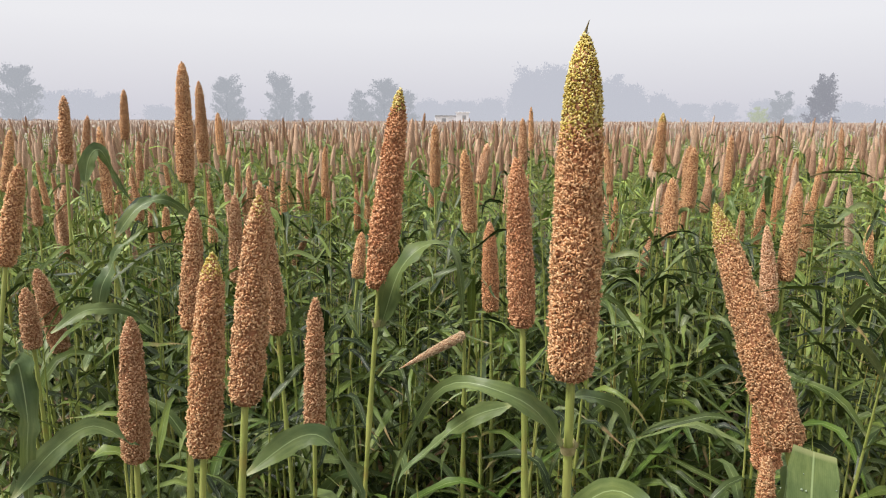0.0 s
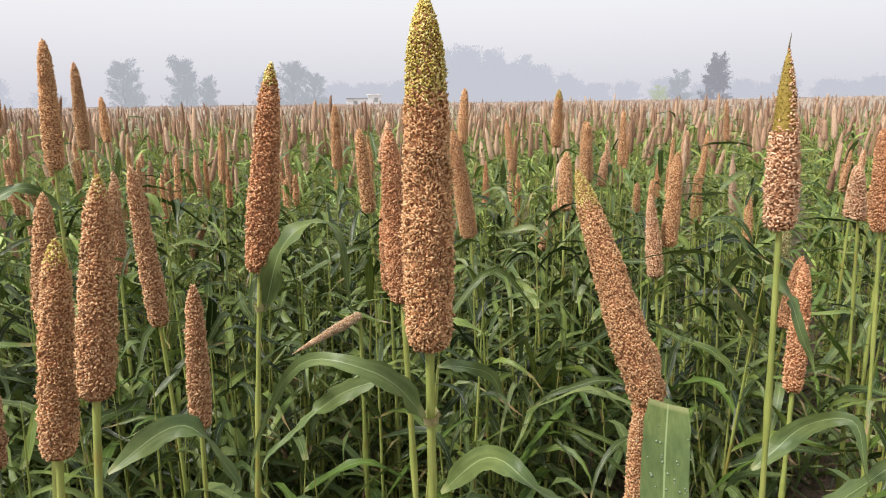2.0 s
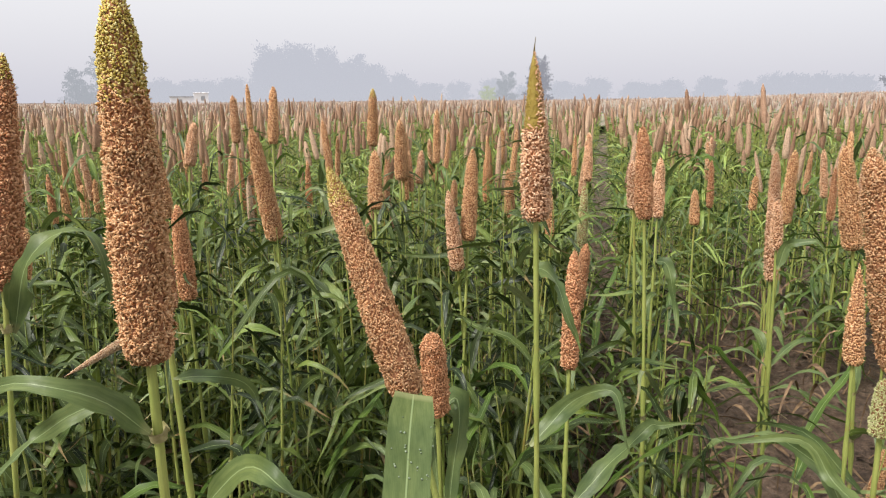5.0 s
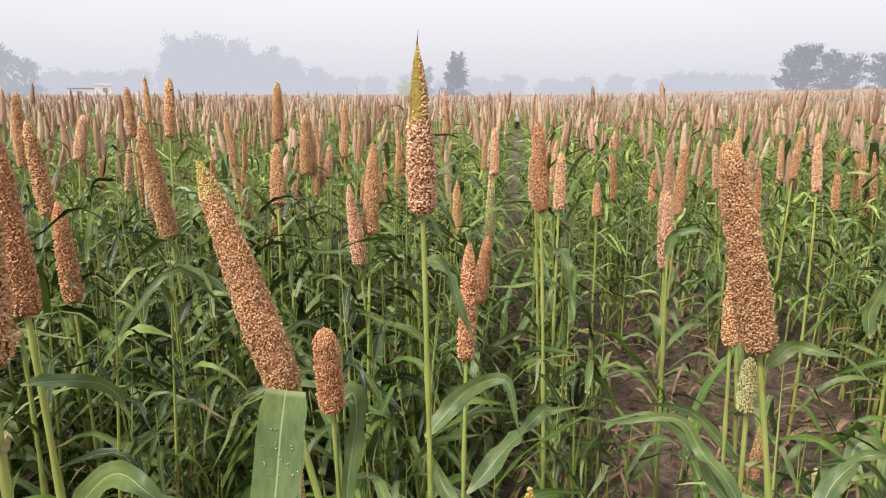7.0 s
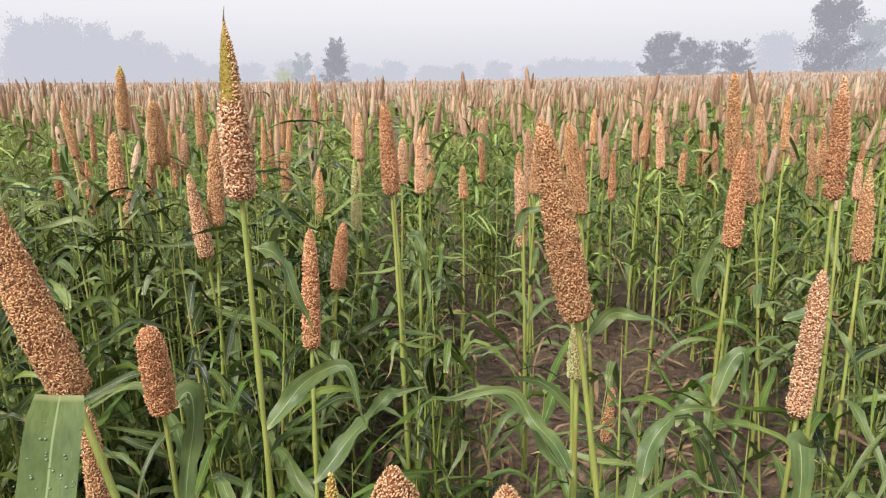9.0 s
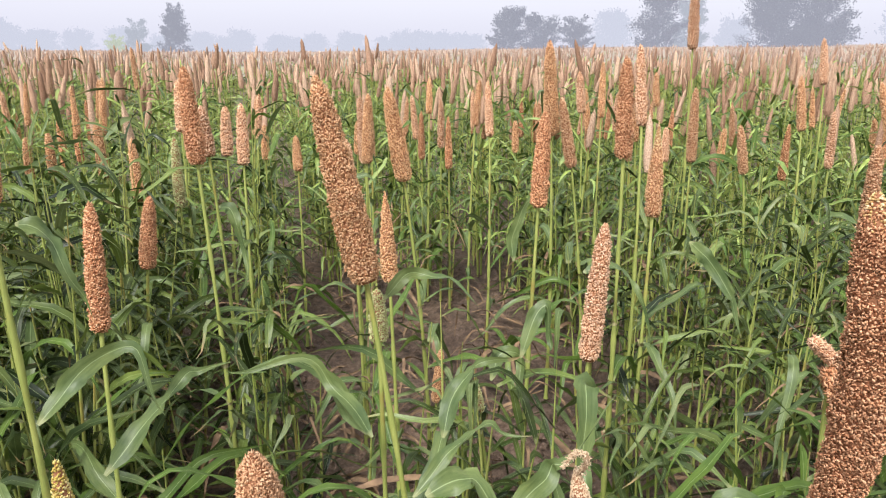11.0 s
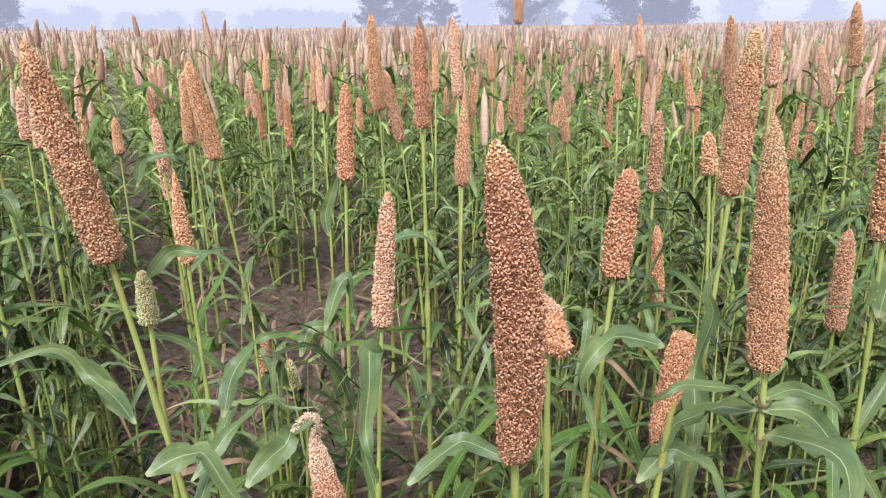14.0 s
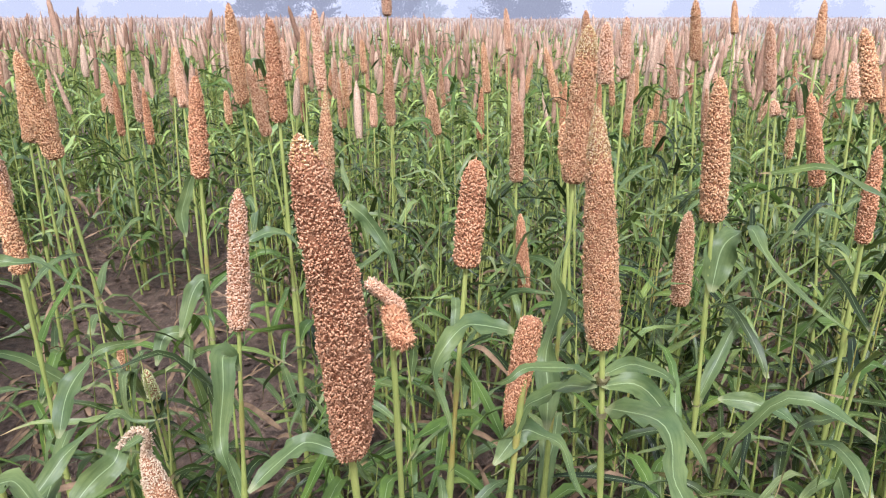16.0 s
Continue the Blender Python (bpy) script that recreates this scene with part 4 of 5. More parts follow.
part('neck', head_mesh('pale', (1.490, 0.269, 1.164), (1.513, 0.231, 1.125), 0.009, FINE['near'], 0.1, seed=3, origin=np.array(p_xs.location), spike=2.0), p_xs, 'withered straw-pale neck')
p_y = millet('rust', (1.76, 0.26), (1.818, 0.248, 1.075), (1.838, 0.243, 1.253), 0.028, 'mid', taper=0.25)
blade(p_y, (2.147, 0.646, 1.068), (2.157, 0.601, 1.029), (2.158, 0.544, 0.956), (2.139, 0.506, 0.869), 0.040)
p_y2 = millet('brown', (2.76, 0.37), (2.759, 0.389, 1.012), (2.761, 0.397, 1.251), 0.025, 'low')
p_y3 = millet('rust', (2.65, 0.29), (2.657, 0.322, 0.701), (2.659, 0.349, 0.938), 0.023, 'mid')
p_z = millet('tan', (1.69, -0.05), (1.698, 0.004, 1.029), (1.706, 0.042, 1.362), 0.030, 'near', tipkind='paletip', tipfrac=0.2, taper=0.55, leaves=False)
blade(p_z, (1.693, 0.006, 0.977), (1.650, 0.051, 1.011), (1.607, 0.107, 1.013), (1.584, 0.153, 0.991), 0.021)
blade(p_z, (1.688, 0.004, 0.969), (1.724, 0.056, 0.938), (1.730, 0.099, 0.899), (1.708, 0.124, 0.871), 0.039)
blade(p_z, (1.696, 0.001, 0.984), (1.753, -0.042, 0.982), (1.792, -0.090, 0.949), (1.796, -0.110, 0.916), 0.027)
blade(p_z, (1.690, -0.001, 0.971), (1.713, -0.046, 0.969), (1.715, -0.096, 0.935), (1.692, -0.134, 0.902), 0.038)
blade(p_z, (1.675, -0.012, 0.945), (1.616, -0.065, 0.982), (1.554, -0.101, 0.980), (1.502, -0.122, 0.942), 0.055)
p_z2 = millet('tan', (1.95, 0.11), (2.011, 0.109, 1.191), (2.042, 0.108, 1.464), 0.029, 'fine', tipkind='paletip', tipfrac=0.2, taper=0.3)
blade(p_z2, (1.793, 0.088, 0.808), (1.853, 0.104, 0.914), (1.899, 0.104, 1.013), (1.934, 0.099, 1.106), 0.046)
p_z3 = millet('pale', (3.13, 0.15), (3.154, 0.195, 1.282), (3.162, 0.210, 1.478), 0.032, 'low')
p_z4 = millet('brown', (3.67, 0.26), (3.665, 0.320, 1.199), (3.664, 0.354, 1.528), 0.030, 'low')
p_a1 = millet('tan', (2.23, -0.19), (2.235, -0.147, 1.089), (2.238, -0.122, 1.373), 0.032, 'mid')
p_a4 = millet('rust', (1.56, 0.14), (1.739, 0.116, 1.036), (1.720, 0.138, 0.845), 0.024, 'fine', thick=0.011, neck=0.005)
blade(p_a4, (1.754, 0.145, 1.002), (1.722, 0.210, 1.016), (1.659, 0.237, 0.978), (1.606, 0.201, 0.878), 0.044)
blade(p_a4, (1.679, 0.149, 0.803), (1.718, 0.116, 0.848), (1.723, 0.076, 0.845), (1.707, 0.036, 0.815), 0.041)
p_a5 = millet('brown', (1.31, 0.33), (1.300, 0.405, 0.800), (1.297, 0.452, 1.015), 0.029, 'near', tipkind='straw', tipfrac=0.25, taper=0.7)
blade(p_a5, (1.149, 0.553, 1.009), (1.187, 0.537, 1.018), (1.203, 0.520, 1.009), (1.205, 0.490, 0.975), 0.035)
blade(p_a5, (1.228, 0.493, 0.964), (1.263, 0.486, 0.987), (1.290, 0.477, 1.003), (1.305, 0.473, 1.014), 0.033)
dry_tail(p_a5, (1.297, 0.449, 1.002), (1.289, 0.434, 1.037), (1.281, 0.445, 1.043), (1.266, 0.452, 1.030), 0.0036)
p_a6 = millet('brown', (2.54, -0.13), (2.548, -0.117, 0.770), (2.558, -0.108, 1.023), 0.030, 'mid')
blade(p_a6, (2.220, -0.165, 0.939), (2.246, -0.172, 1.018), (2.256, -0.207, 1.067), (2.244, -0.251, 1.041), 0.072)
blade(p_a6, (2.041, -0.193, 0.793), (2.035, -0.263, 0.800), (2.014, -0.320, 0.784), (1.957, -0.378, 0.713), 0.038)
p_a7 = millet('brown', (1.01, 0.57), (0.985, 0.585, 0.870), (0.969, 0.597, 1.135), 0.027, 'near', taper=0.15, spike=1.3)
p_a8 = millet('brown', (0.74, 0.38), (0.722, 0.381, 1.078), (0.711, 0.383, 1.364), 0.021, 'finest', taper=0.2, spike=0.7)
p_a9 = millet('tan', (0.86, 0.72), (0.855, 0.719, 0.850), (0.853, 0.715, 1.135), 0.015, 'fine', tipkind='yellow', tipfrac=0.4)
p_c1 = millet('brown', (3.60, 1.17), (3.614, 1.188, 1.019), (3.621, 1.203, 1.338), 0.026, 'low')
p_c3 = millet('brown', (3.68, 0.90), (3.645, 0.970, 0.989), (3.631, 1.004, 1.191), 0.024, 'low')
p_c4 = millet('tan', (3.74, -0.17), (3.746, -0.085, 1.344), (3.748, -0.055, 1.572), 0.028, 'low')
p_c5 = millet('pale', (3.90, -0.47), (3.910, -0.389, 1.225), (3.915, -0.349, 1.498), 0.030, 'low')
p_c6 = millet('rust', (3.21, -0.61), (3.231, -0.507, 0.982), (3.246, -0.439, 1.274), 0.030, 'low')
p_c7 = millet('rust', (2.32, -0.46), (2.321, -0.440, 1.053), (2.322, -0.431, 1.250), 0.019, 'mid')
p_c9 = millet('tan', (2.75, 0.17), (2.774, 0.243, 1.078), (2.779, 0.261, 1.194), 0.027, 'low')
p_r1 = millet('tan', (1.00, 2.33), (1.043, 2.470, 1.139), (1.060, 2.522, 1.335), 0.030, 'low')
p_r2 = millet('tan', (1.43, 3.31), (1.409, 3.320, 1.128), (1.398, 3.324, 1.414), 0.038, 'low')
p_r3 = millet('tan', (1.26, 3.39), (1.284, 3.410, 1.290), (1.296, 3.418, 1.560), 0.031, 'low', tipkind='yellow', tipfrac=0.15)
p_r5 = millet('tan', (1.29, 3.01), (1.304, 3.026, 1.169), (1.311, 3.033, 1.419), 0.030, 'low')
p_s1 = millet('tan', (2.05, 1.33), (2.067, 1.329, 0.443), (2.085, 1.326, 0.613), 0.020, 'mid')
p_s2 = millet('green', (1.89, 0.97), (1.884, 1.028, 0.604), (1.882, 1.045, 0.684), 0.018, 'mid')
p_b2 = millet('tan', (0.69, 0.93), (0.696, 1.009, 0.965), (0.697, 1.027, 1.123), 0.016, 'fine')
millet('tan', (3.90, -0.54), (3.962, -0.546, 1.356), (4.045, -0.549, 1.585), 0.024, 'low')
millet('pale', (3.43, 0.15), (3.491, 0.162, 1.278), (3.564, 0.182, 1.502), 0.025, 'low')
millet('tan', (2.94, -0.59), (2.978, -0.553, 1.280), (3.030, -0.506, 1.472), 0.029, 'low')
millet('pale', (3.94, -0.72), (3.972, -0.708, 1.206), (4.016, -0.689, 1.348), 0.030, 'low')
millet('tan', (3.97, 0.82), (4.028, 0.856, 1.147), (4.096, 0.906, 1.384), 0.023, 'low')
millet('pale', (4.64, 0.89), (4.692, 0.927, 1.328), (4.759, 0.973, 1.559), 0.024, 'low')
millet('tan', (3.97, 0.44), (4.014, 0.508, 1.126), (4.071, 0.590, 1.367), 0.023, 'low')
millet('pale', (3.83, -0.08), (3.877, -0.025, 1.179), (3.940, 0.041, 1.419), 0.023, 'low')
millet('tan', (5.04, -0.30), (5.084, -0.283, 1.445), (5.140, -0.259, 1.626), 0.024, 'low')
millet('pale', (2.74, 1.02), (2.792, 1.068, 1.248), (2.863, 1.128, 1.504), 0.022, 'low')
millet('tan', (4.26, 1.63), (4.301, 1.658, 1.195), (4.352, 1.697, 1.376), 0.023, 'low')
millet('pale', (3.97, 1.44), (4.015, 1.466, 0.943), (4.066, 1.494, 1.113), 0.025, 'low')
millet('tan', (3.62, 1.63), (3.681, 1.670, 1.176), (3.757, 1.717, 1.434), 0.021, 'low')
millet('pale', (3.10, 1.90), (3.153, 1.951, 1.107), (3.216, 2.017, 1.347), 0.023, 'low')
millet('tan', (3.55, 2.68), (3.595, 2.711, 1.135), (3.649, 2.757, 1.331), 0.022, 'low')
millet('pale', (3.63, -0.40), (3.646, -0.395, 1.156), (3.662, -0.383, 1.211), 0.023, 'low')
millet('tan', (4.52, -0.00), (4.562, 0.025, 0.300), (4.615, 0.058, 0.481), 0.024, 'low')
millet('brown', (-1.55, 3.59), (-1.544, 3.630, 1.301), (-1.531, 3.676, 1.540), 0.024, 'low')
millet('tan', (-0.80, 2.42), (-0.829, 2.460, 1.210), (-0.868, 2.515, 1.497), 0.020, 'low')
millet('brown', (-1.31, 3.70), (-1.316, 3.728, 1.207), (-1.326, 3.768, 1.411), 0.022, 'low')
millet('tan', (-0.91, 3.82), (-0.924, 3.858, 1.334), (-0.947, 3.901, 1.558), 0.026, 'low')
millet('brown', (-0.29, 2.06), (-0.294, 2.096, 1.070), (-0.304, 2.144, 1.314), 0.024, 'low')
millet('tan', (-0.35, 3.70), (-0.351, 3.742, 1.121), (-0.352, 3.794, 1.384), 0.022, 'low')
millet('brown', (-0.58, 3.58), (-0.514, 3.610, 0.753), (-0.427, 3.647, 0.940), 0.022, 'low')
millet('tan', (-0.68, 3.00), (-0.690, 3.015, 1.011), (-0.698, 3.038, 1.129), 0.023, 'low')
millet('brown', (0.67, 3.53), (0.666, 3.561, 1.314), (0.665, 3.604, 1.533), 0.026, 'low')
millet('tan', (0.79, 4.25), (0.793, 4.285, 1.352), (0.792, 4.333, 1.602), 0.018, 'low')
millet('brown', (1.12, 3.24), (1.186, 3.277, 0.813), (1.264, 3.320, 1.032), 0.025, 'low')
millet('tan', (1.83, 2.64), (1.849, 2.674, 0.907), (1.869, 2.721, 1.144), 0.024, 'low')
millet('brown', (2.73, 4.40), (2.741, 4.444, 1.231), (2.750, 4.495, 1.490), 0.022, 'low')
millet('tan', (1.58, 3.33), (1.597, 3.370, 1.199), (1.622, 3.421, 1.458), 0.022, 'low')
millet('brown', (-1.57, 3.24), (-1.587, 3.268, 1.039), (-1.609, 3.302, 1.218), 0.025, 'low')
millet('tan', (-1.48, 2.85), (-1.462, 2.887, 1.237), (-1.445, 2.935, 1.480), 0.024, 'low')
millet('pale', (0.42, 3.35), (0.450, 3.377, 1.232), (0.484, 3.409, 1.417), 0.031, 'low')
millet('tan', (0.76, 3.02), (0.778, 3.066, 1.336), (0.799, 3.119, 1.565), 0.025, 'low')
millet('pale', (1.52, 3.45), (1.542, 3.478, 1.087), (1.568, 3.508, 1.252), 0.027, 'low')
millet('tan', (1.11, 3.51), (1.104, 3.571, 1.162), (1.091, 3.650, 1.410), 0.023, 'low')
millet('pale', (2.17, 2.89), (2.189, 2.928, 1.127), (2.218, 2.974, 1.350), 0.026, 'low')
millet('tan', (2.65, 2.72), (2.669, 2.742, 0.916), (2.690, 2.776, 1.080), 0.027, 'low')
millet('pale', (3.81, 1.82), (3.827, 1.857, 1.177), (3.854, 1.899, 1.382), 0.028, 'low')
millet('tan', (2.12, 3.61), (2.156, 3.649, 1.058), (2.207, 3.698, 1.339), 0.020, 'low')
millet('pale', (4.57, 2.59), (4.620, 2.586, 0.784), (4.684, 2.587, 0.923), 0.023, 'low')
millet('tan', (3.46, 2.29), (3.512, 2.312, 1.100), (3.579, 2.338, 1.335), 0.024, 'low')
p_husk = millet('straw', (0.34, 1.75), (0.344, 1.750, 1.035), (0.198, 1.654, 0.986), 0.014, 'finest', taper=0.9, leaves=False)

# ---- undergrowth between the plants in front ----
close = spread(860, 1.6, 3.65, low=62)
field_block("millet_undergrowth", "crowded thin millet shoots below the ripe plants", close, 8, 9, 3, 3, 5, LEAF_SHADED, HEAD_FIELD, tall=(1.16, 0.16), headed=0.0, low=0.6)
thin = np.array([p for p in spread(560, 1.5, 3.65, high=62) if not bare(p[0], p[1], 1.2)])
field_block("millet_undergrowth", "thin millet shoots round the open soil", thin, 6, 9, 3, 3, 5, LEAF_SHADED, HEAD_FIELD, tall=(1.0, 0.18), headed=0.0, low=0.5)

# ---- litter on the soil ----


def litter():
    """Dry fallen blades and clods between the stalks."""
    n = 900
    a, d = np.radians(rng.uniform(-40, 130, n)), rng.uniform(0.8, 4.6, n)
    o = np.stack([HEART[0] + d * np.cos(a), HEART[1] + d * np.sin(a), np.full(n, 0.02)], -1)
    line, side = arcs(o, rng.uniform(0, 6.28, n), rng.uniform(0.05, 0.5, n), rng.uniform(-0.5, 0.1, n), rng.uniform(0.10, 0.34, n), rng.normal(0, 0.8, n), rng.normal(0, 1.5, n), 7)
    line[..., 2] = np.maximum(line[..., 2], 0.012)
    v, fc, co = ribbon(line, side, rng.uniform(0.006, 0.022, n), 3, 0.4, 0.2, rng.uniform(0, 6, n))
    tagged(new("leaf_litter", mesh_from("leaf_litter", [(v, fc, 0)], [LEAF_DRY], co)), "dry brown fallen millet leaves on the soil", "litter", kind="stuff")
    n = 5200
    a, d = np.radians(rng.uniform(-40, 130, n)), rng.uniform(0.8, 5.0, n)
    o = np.stack([HEART[0] + d * np.cos(a), HEART[1] + d * np.sin(a), rng.uniform(-0.03, 0.01, n)], -1)
    size = rng.uniform(0.008, 0.03, n)[:, None, None]
    v = o[:, None] + OCTA[None] * size * rng.uniform(0.6, 1.3, (n, 6, 1)) * (1, 1, 0.7)
    tagged(new("clods", mesh_from("clods", [(v.reshape(-1, 3), many(OCTA_F, 6, n), 0)], [SOIL], smooth=False)), "loose brown clods on the field soil", "clods", kind="stuff")
    n = 800
    a, d = np.radians(rng.uniform(-40, 130, n)), rng.uniform(1.2, 4.8, n)
    o = np.stack([HEART[0] + d * np.cos(a), HEART[1] + d * np.sin(a), rng.uniform(0.05, 0.55, n)], -1)
    line, side = arcs(o, rng.uniform(0, 6.28, n), rng.uniform(0.2, 0.9, n), rng.uniform(-1.6, -1.0, n), rng.uniform(0.18, 0.42, n), rng.normal(0, 0.6, n), rng.normal(0, 1.5, n), 9)
    line[..., 2] = np.maximum(line[..., 2], 0.012)
    v, fc, co = ribbon(line, side, rng.uniform(0.008, 0.024, n), 3, 0.5, 0.2, rng.uniform(0, 6, n))
    tagged(new("withered_leaves", mesh_from("withered_leaves", [(v, fc, 0)], [LEAF_DRY], co)), "withered brown leaves hanging low between the stalks", "leaves", kind="stuff")


litter()

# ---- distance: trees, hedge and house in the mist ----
# no mist is modelled: leaves and bark glow with its colour
TRUNK = mist_glow_material("mist_glow_bark", (0.10, 0.10, 0.10), (0.42, 0.44, 0.49), 0.8)
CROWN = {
    "near": mist_glow_material("mist_glow_leaves", (0.10, 0.12, 0.10), (0.375, 0.38, 0.435), 0.74),
    "mid": mist_glow_material("denser_mist_glow_leaves", (0.12, 0.14, 0.12), (0.46, 0.48, 0.53), 0.82),
    "far": mist_glow_material("densest_mist_glow_leaves", (0.15, 0.17, 0.16), (0.555, 0.57, 0.64), 0.92),
    "fresh": mist_glow_material("mist_glow_fresh_leaves", (0.30, 0.36, 0.16), (0.56, 0.60, 0.50), 0.7),
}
LAYERS = {"near": 5.5, "mid": 5.0, "far": 9.0, "fresh": 4.0}


def crown_mesh(mist, width, height, seed, leaf, pointed=0.35):
    """Sprays of small leaves along uneven limbs that reach up and out, with gaps and a ragged outline."""
    r = np.random.default_rng(seed)
    m = int(26 + 2.5 * width)
    z0 = r.uniform(-0.14, 0.80, m)
    az = np.arange(m) * 2.4 + r.normal(0, 0.4, m)
    reach = (0.5 * width) * (1 - pointed * z0) * np.sqrt(np.clip(1 - (z0 - 0.3) ** 2 / 0.6, 0.1, 1)) * r.uniform(0.55, 1.12, m)
    climb = np.minimum(height * (0.10 + r.uniform(0.02, 0.20, m)), height * (1.04 - z0))
    start = np.stack([0 * z0, 0 * z0, z0 * height], -1)
    run = np.stack([reach * np.cos(az), reach * np.sin(az), climb], -1)
    per = int(LAYERS[mist] * width * height * 0.75 / (leaf**2 * 0.9) / m) + 1
    u = r.uniform(0.12, 1, (m, per)) ** 0.75
    fluff = ((0.10 if mist == "far" else 0.06) * (width + height) / 2 * r.uniform(0.6, 1.5, (m, 1)) * (1.15 - 0.6 * u))[..., None]
    p = start[:, None] + run[:, None] * u[..., None] + r.normal(0, 1, (m, per, 3)) * fluff * (1, 1, 0.75)
    p = p.reshape(-1, 3)
    p[:, 2] = np.clip(p[:, 2], 0.02 * height, None) - height / 2
    n = len(p)
    u = np.repeat(run / np.linalg.norm(run, axis=1, keepdims=True), per, 0) + r.normal(0, 0.75, (n, 3)) + (0, 0, 0.35)
    u /= np.linalg.norm(u, axis=1, keepdims=True)
    w = np.cross(u, r.normal(0, 1, (n, 3)))
    w /= np.linalg.norm(w, axis=1, keepdims=True)
    z = leaf * r.uniform(0.6, 1.5, (n, 1))
    q = np.stack([p - u * z, p + w * z * 0.4, p + u * z, p - w * z * 0.4], 1)
    return mesh_from("crown", [(q.reshape(-1, 3), many(np.array([[0, 1, 2, 3]]), 4, n), 0)], [CROWN[mist]], smooth=False)


def tree(bearing, distance, width, height, mist, label, seed, trunk=0.08, name="tree", pointed=0.35):
    a = math.radians(bearing)
    t = tagged(new(name), label, "tree", "trees along the field")
    t.location = (HEART[0] + distance * math.cos(a), HEART[1] + distance * math.sin(a), 0)
    t.location.z = float(rise(t.location.x, t.location.y)) - 0.05
    height -= t.location.z
    r = np.random.default_rng(seed)
    line = [[(0, 0, 0), (0.05 * width * r.normal(), 0.05 * width * r.normal(), height * 0.4), (0, 0, height * 0.8)]]
    rad = [[0.02 * height, 0.014 * height, 0.005 * height]]
    for _ in range(6):
        b = r.uniform(0, 6.28)
        z = height * r.uniform(0.2, 0.5)
        line.append([(0, 0, z), (0.2 * width * math.cos(b), 0.2 * width * math.sin(b), z + 0.14 * height), (0.36 * width * math.cos(b), 0.36 * width * math.sin(b), z + 0.32 * height)])
        rad.append([0.008 * height, 0.005 * height, 0.002 * height])
    v, fc = tubes(np.array(line, float), np.array(rad), 7)
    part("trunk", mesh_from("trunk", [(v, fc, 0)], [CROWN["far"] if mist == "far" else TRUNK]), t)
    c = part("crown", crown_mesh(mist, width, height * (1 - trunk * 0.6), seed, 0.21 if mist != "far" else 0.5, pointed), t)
    c.location = (0, 0, height * (0.5 + trunk * 0.3))
    return t


GREY = "grey-green tree standing in the mist beyond the field"
PALE = "pale, far tree nearly lost in the mist"
tree(122.8, 160, 10, 12.2, "mid", GREY, 1)
tree(120.5, 260, 14, 10, "far", PALE, 2)
tree(118.6, 265, 15, 10.5, "far", PALE, 3)
tree(116.8, 262, 11, 9.5, "far", PALE, 4)
tree(113.5, 300, 16, 6.5, "far", PALE, 31)
tree(108.3, 160, 8.8, 11.0, "mid", GREY, 5)
tree(104.1, 160, 8.4, 11.6, "mid", GREY, 6)
tree(102.3, 160, 5.0, 7.6, "mid", GREY, 7)
tree(97.6, 158, 7.5, 8.0, "mid", GREY, 8)
tree(95.6, 158, 9.0, 10.2, "mid", GREY, 9)
tree(93.9, 158, 6.5, 8.2, "mid", GREY, 10)
tree(91.9, 290, 14, 9.5, "far", PALE, 11)
tree(88.8, 290, 13, 9.0, "far", PALE, 12)
tree(86.6, 290, 14, 10, "far", PALE, 13)
tree(83.6, 250, 13, 19.5, "far", PALE, 14)
tree(81.4, 250, 14, 20, "far", PALE, 15)
tree(79.0, 250, 14, 18.5, "far", PALE, 16)
tree(76.8, 255, 13, 17, "far", PALE, 17)
tree(75.0, 255, 11, 14, "far", PALE, 18)
tree(72.8, 290, 13, 12, "far", PALE, 19)
tree(70.4, 300, 15, 8, "far", PALE, 32)
tree(65.6, 165, 5.2, 4.6, "fresh", "pale yellow-green bush in the mist beyond the field", 20, 0.1, "bush")
tree(64.1, 165, 6.0, 7.6, "mid", GREY, 21)
tree(61.5, 165, 8.0, 10.8, "near", GREY, 22, pointed=0.6)
tree(57.5, 310, 17, 7, "far", PALE, 33)
tree(52.5, 310, 18, 6.5, "far", PALE, 34)
tree(48.0, 310, 17, 6.5, "far", PALE, 35)
for step in range(7):
    tree(43.8 - step, 240, 8.0, 8.3 - 0.15 * step, "far", "clipped pale hedge row across the field", 50 + step, 0.1, "hedge_tree", -0.15)
tree(34.8, 150, 10.5, 11.0, "near", GREY, 23)
tree(32.4, 150, 10.5, 9.6, "near", GREY, 24)
tree(29.5, 150, 8.4, 8.9, "near", GREY, 25)
tree(26.7, 225, 13, 14.5, "far", PALE, 26)
tree(23.1, 150, 13.0, 16.0, "near", GREY, 27)
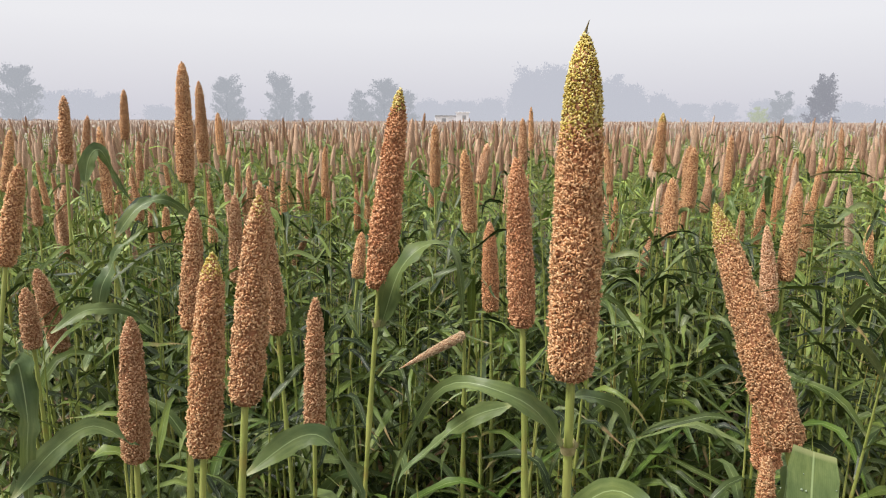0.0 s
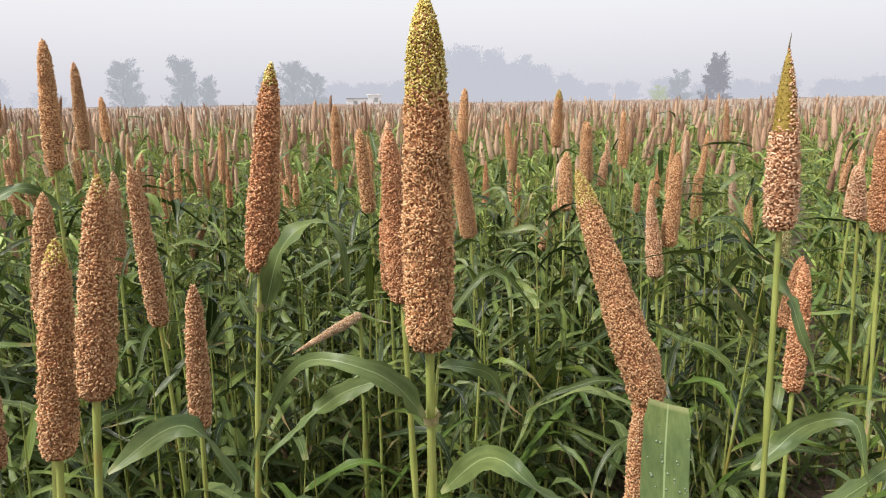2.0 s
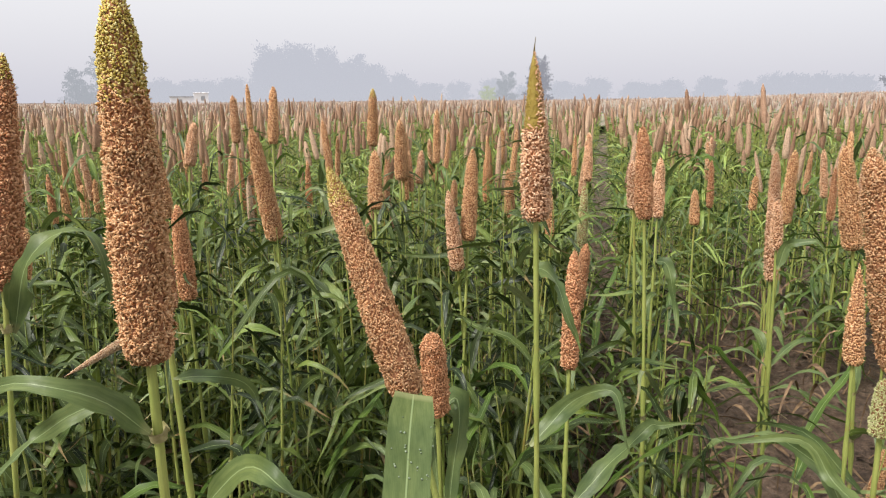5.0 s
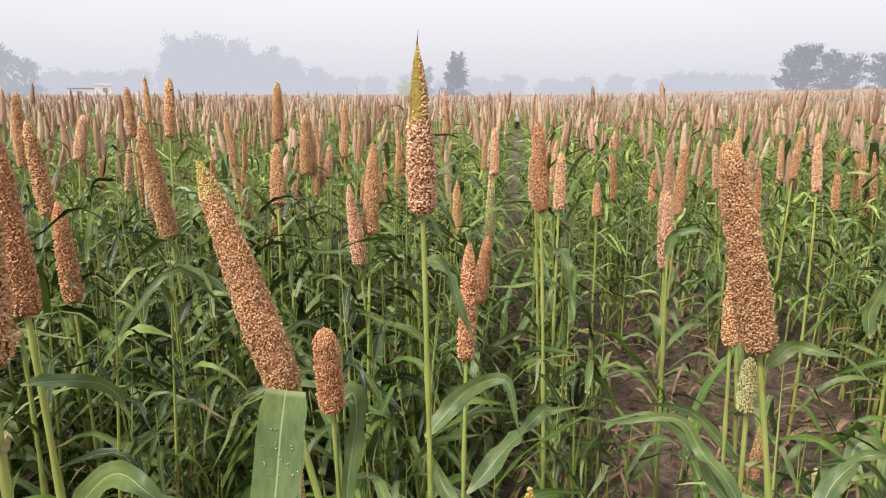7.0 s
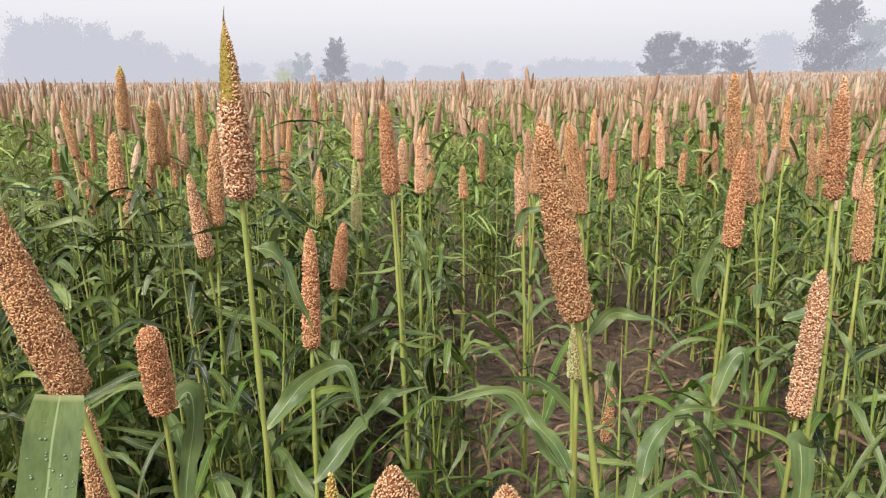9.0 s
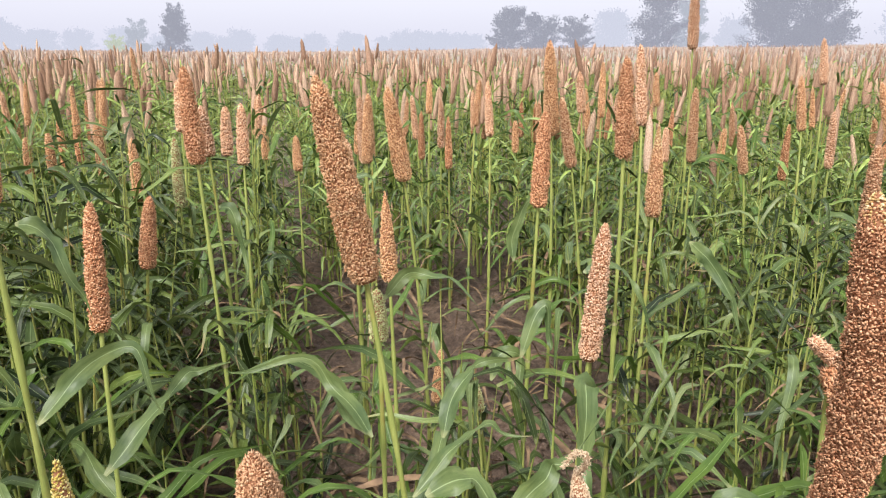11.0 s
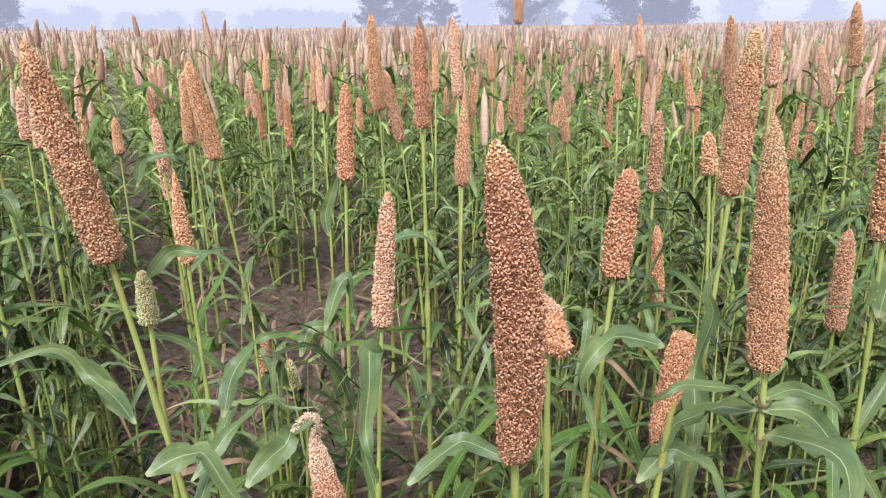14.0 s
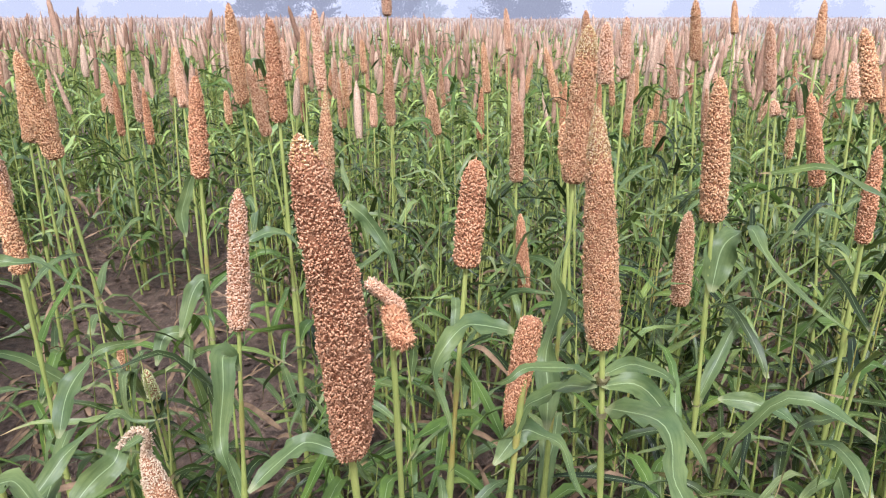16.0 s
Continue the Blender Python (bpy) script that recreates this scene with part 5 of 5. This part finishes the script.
tree(20.8, 150, 8.0, 11.5, "mid", GREY, 28)
tree(17.6, 230, 12, 12, "far", PALE, 36)
tree(14.6, 145, 16.0, 19.0, "near", GREY, 29)
tree(11.8, 145, 13.0, 16.0, "near", GREY, 30)
tree(6.6, 225, 14, 15, "far", PALE, 37)
tree(1.0, 260, 15, 13, "far", PALE, 38)
tree(-5.5, 230, 14, 15, "far", PALE, 39)
tree(-10.0, 260, 16, 12, "far", PALE, 40)
for step in range(9):
    tree(84.2 - 1.15 * step, 262, 12.5, 15.5 - 0.35 * abs(step - 3) ** 1.6, "far", PALE, 70 + step)
for step in range(16):
    tree(92.5 - 1.4 * step if step < 5 else 74.0 - 2.9 * (step - 5), 330, 15, 8.0 + (step % 3), "far", PALE, 90 + step)


def house():
    """A low white farm house across the field."""
    h = tagged(new("farm_house"), "small white flat-roofed house far off in the mist", "house")
    h.location = (3.3, 168, 0)
    white = plain_material("misty_whitewash", (0.76, 0.76, 0.80), (0.82, 0.82, 0.85), 0.6)
    dark = plain_material("misty_opening", (0.30, 0.31, 0.33), (0.36, 0.37, 0.38), 1)

    def box(name, x, y, z, sx, sy, sz, m):
        bm = bmesh.new()
        bmesh.ops.create_cube(bm, size=1)
        bmesh.ops.scale(bm, vec=(sx, sy, sz), verts=bm.verts)
        bmesh.ops.translate(bm, vec=(x, y, z + sz / 2), verts=bm.verts)
        bmesh.ops.bevel(bm, geom=bm.edges[:], offset=0.04, segments=1, affect="EDGES")
        me = bpy.data.meshes.new(name)
        bm.to_mesh(me)
        bm.free()
        me.materials.append(m)
        return part(name, me, h)

    box("wall", 0, 0, 0, 3.2, 4, 3.3, white)
    box("wall", -4.2, 0.5, 0, 5.1, 3.5, 2.5, white)
    box("roof", 0, 0, 3.3, 3.6, 4.4, 0.22, white)
    box("roof", -4.2, 0.5, 2.5, 5.4, 3.9, 0.2, dark)
    box("window", 0.4, -2.02, 1.7, 0.9, 0.08, 1.0, dark)
    box("door", -4.6, -1.27, 0, 1.0, 0.08, 2.0, dark)


house()
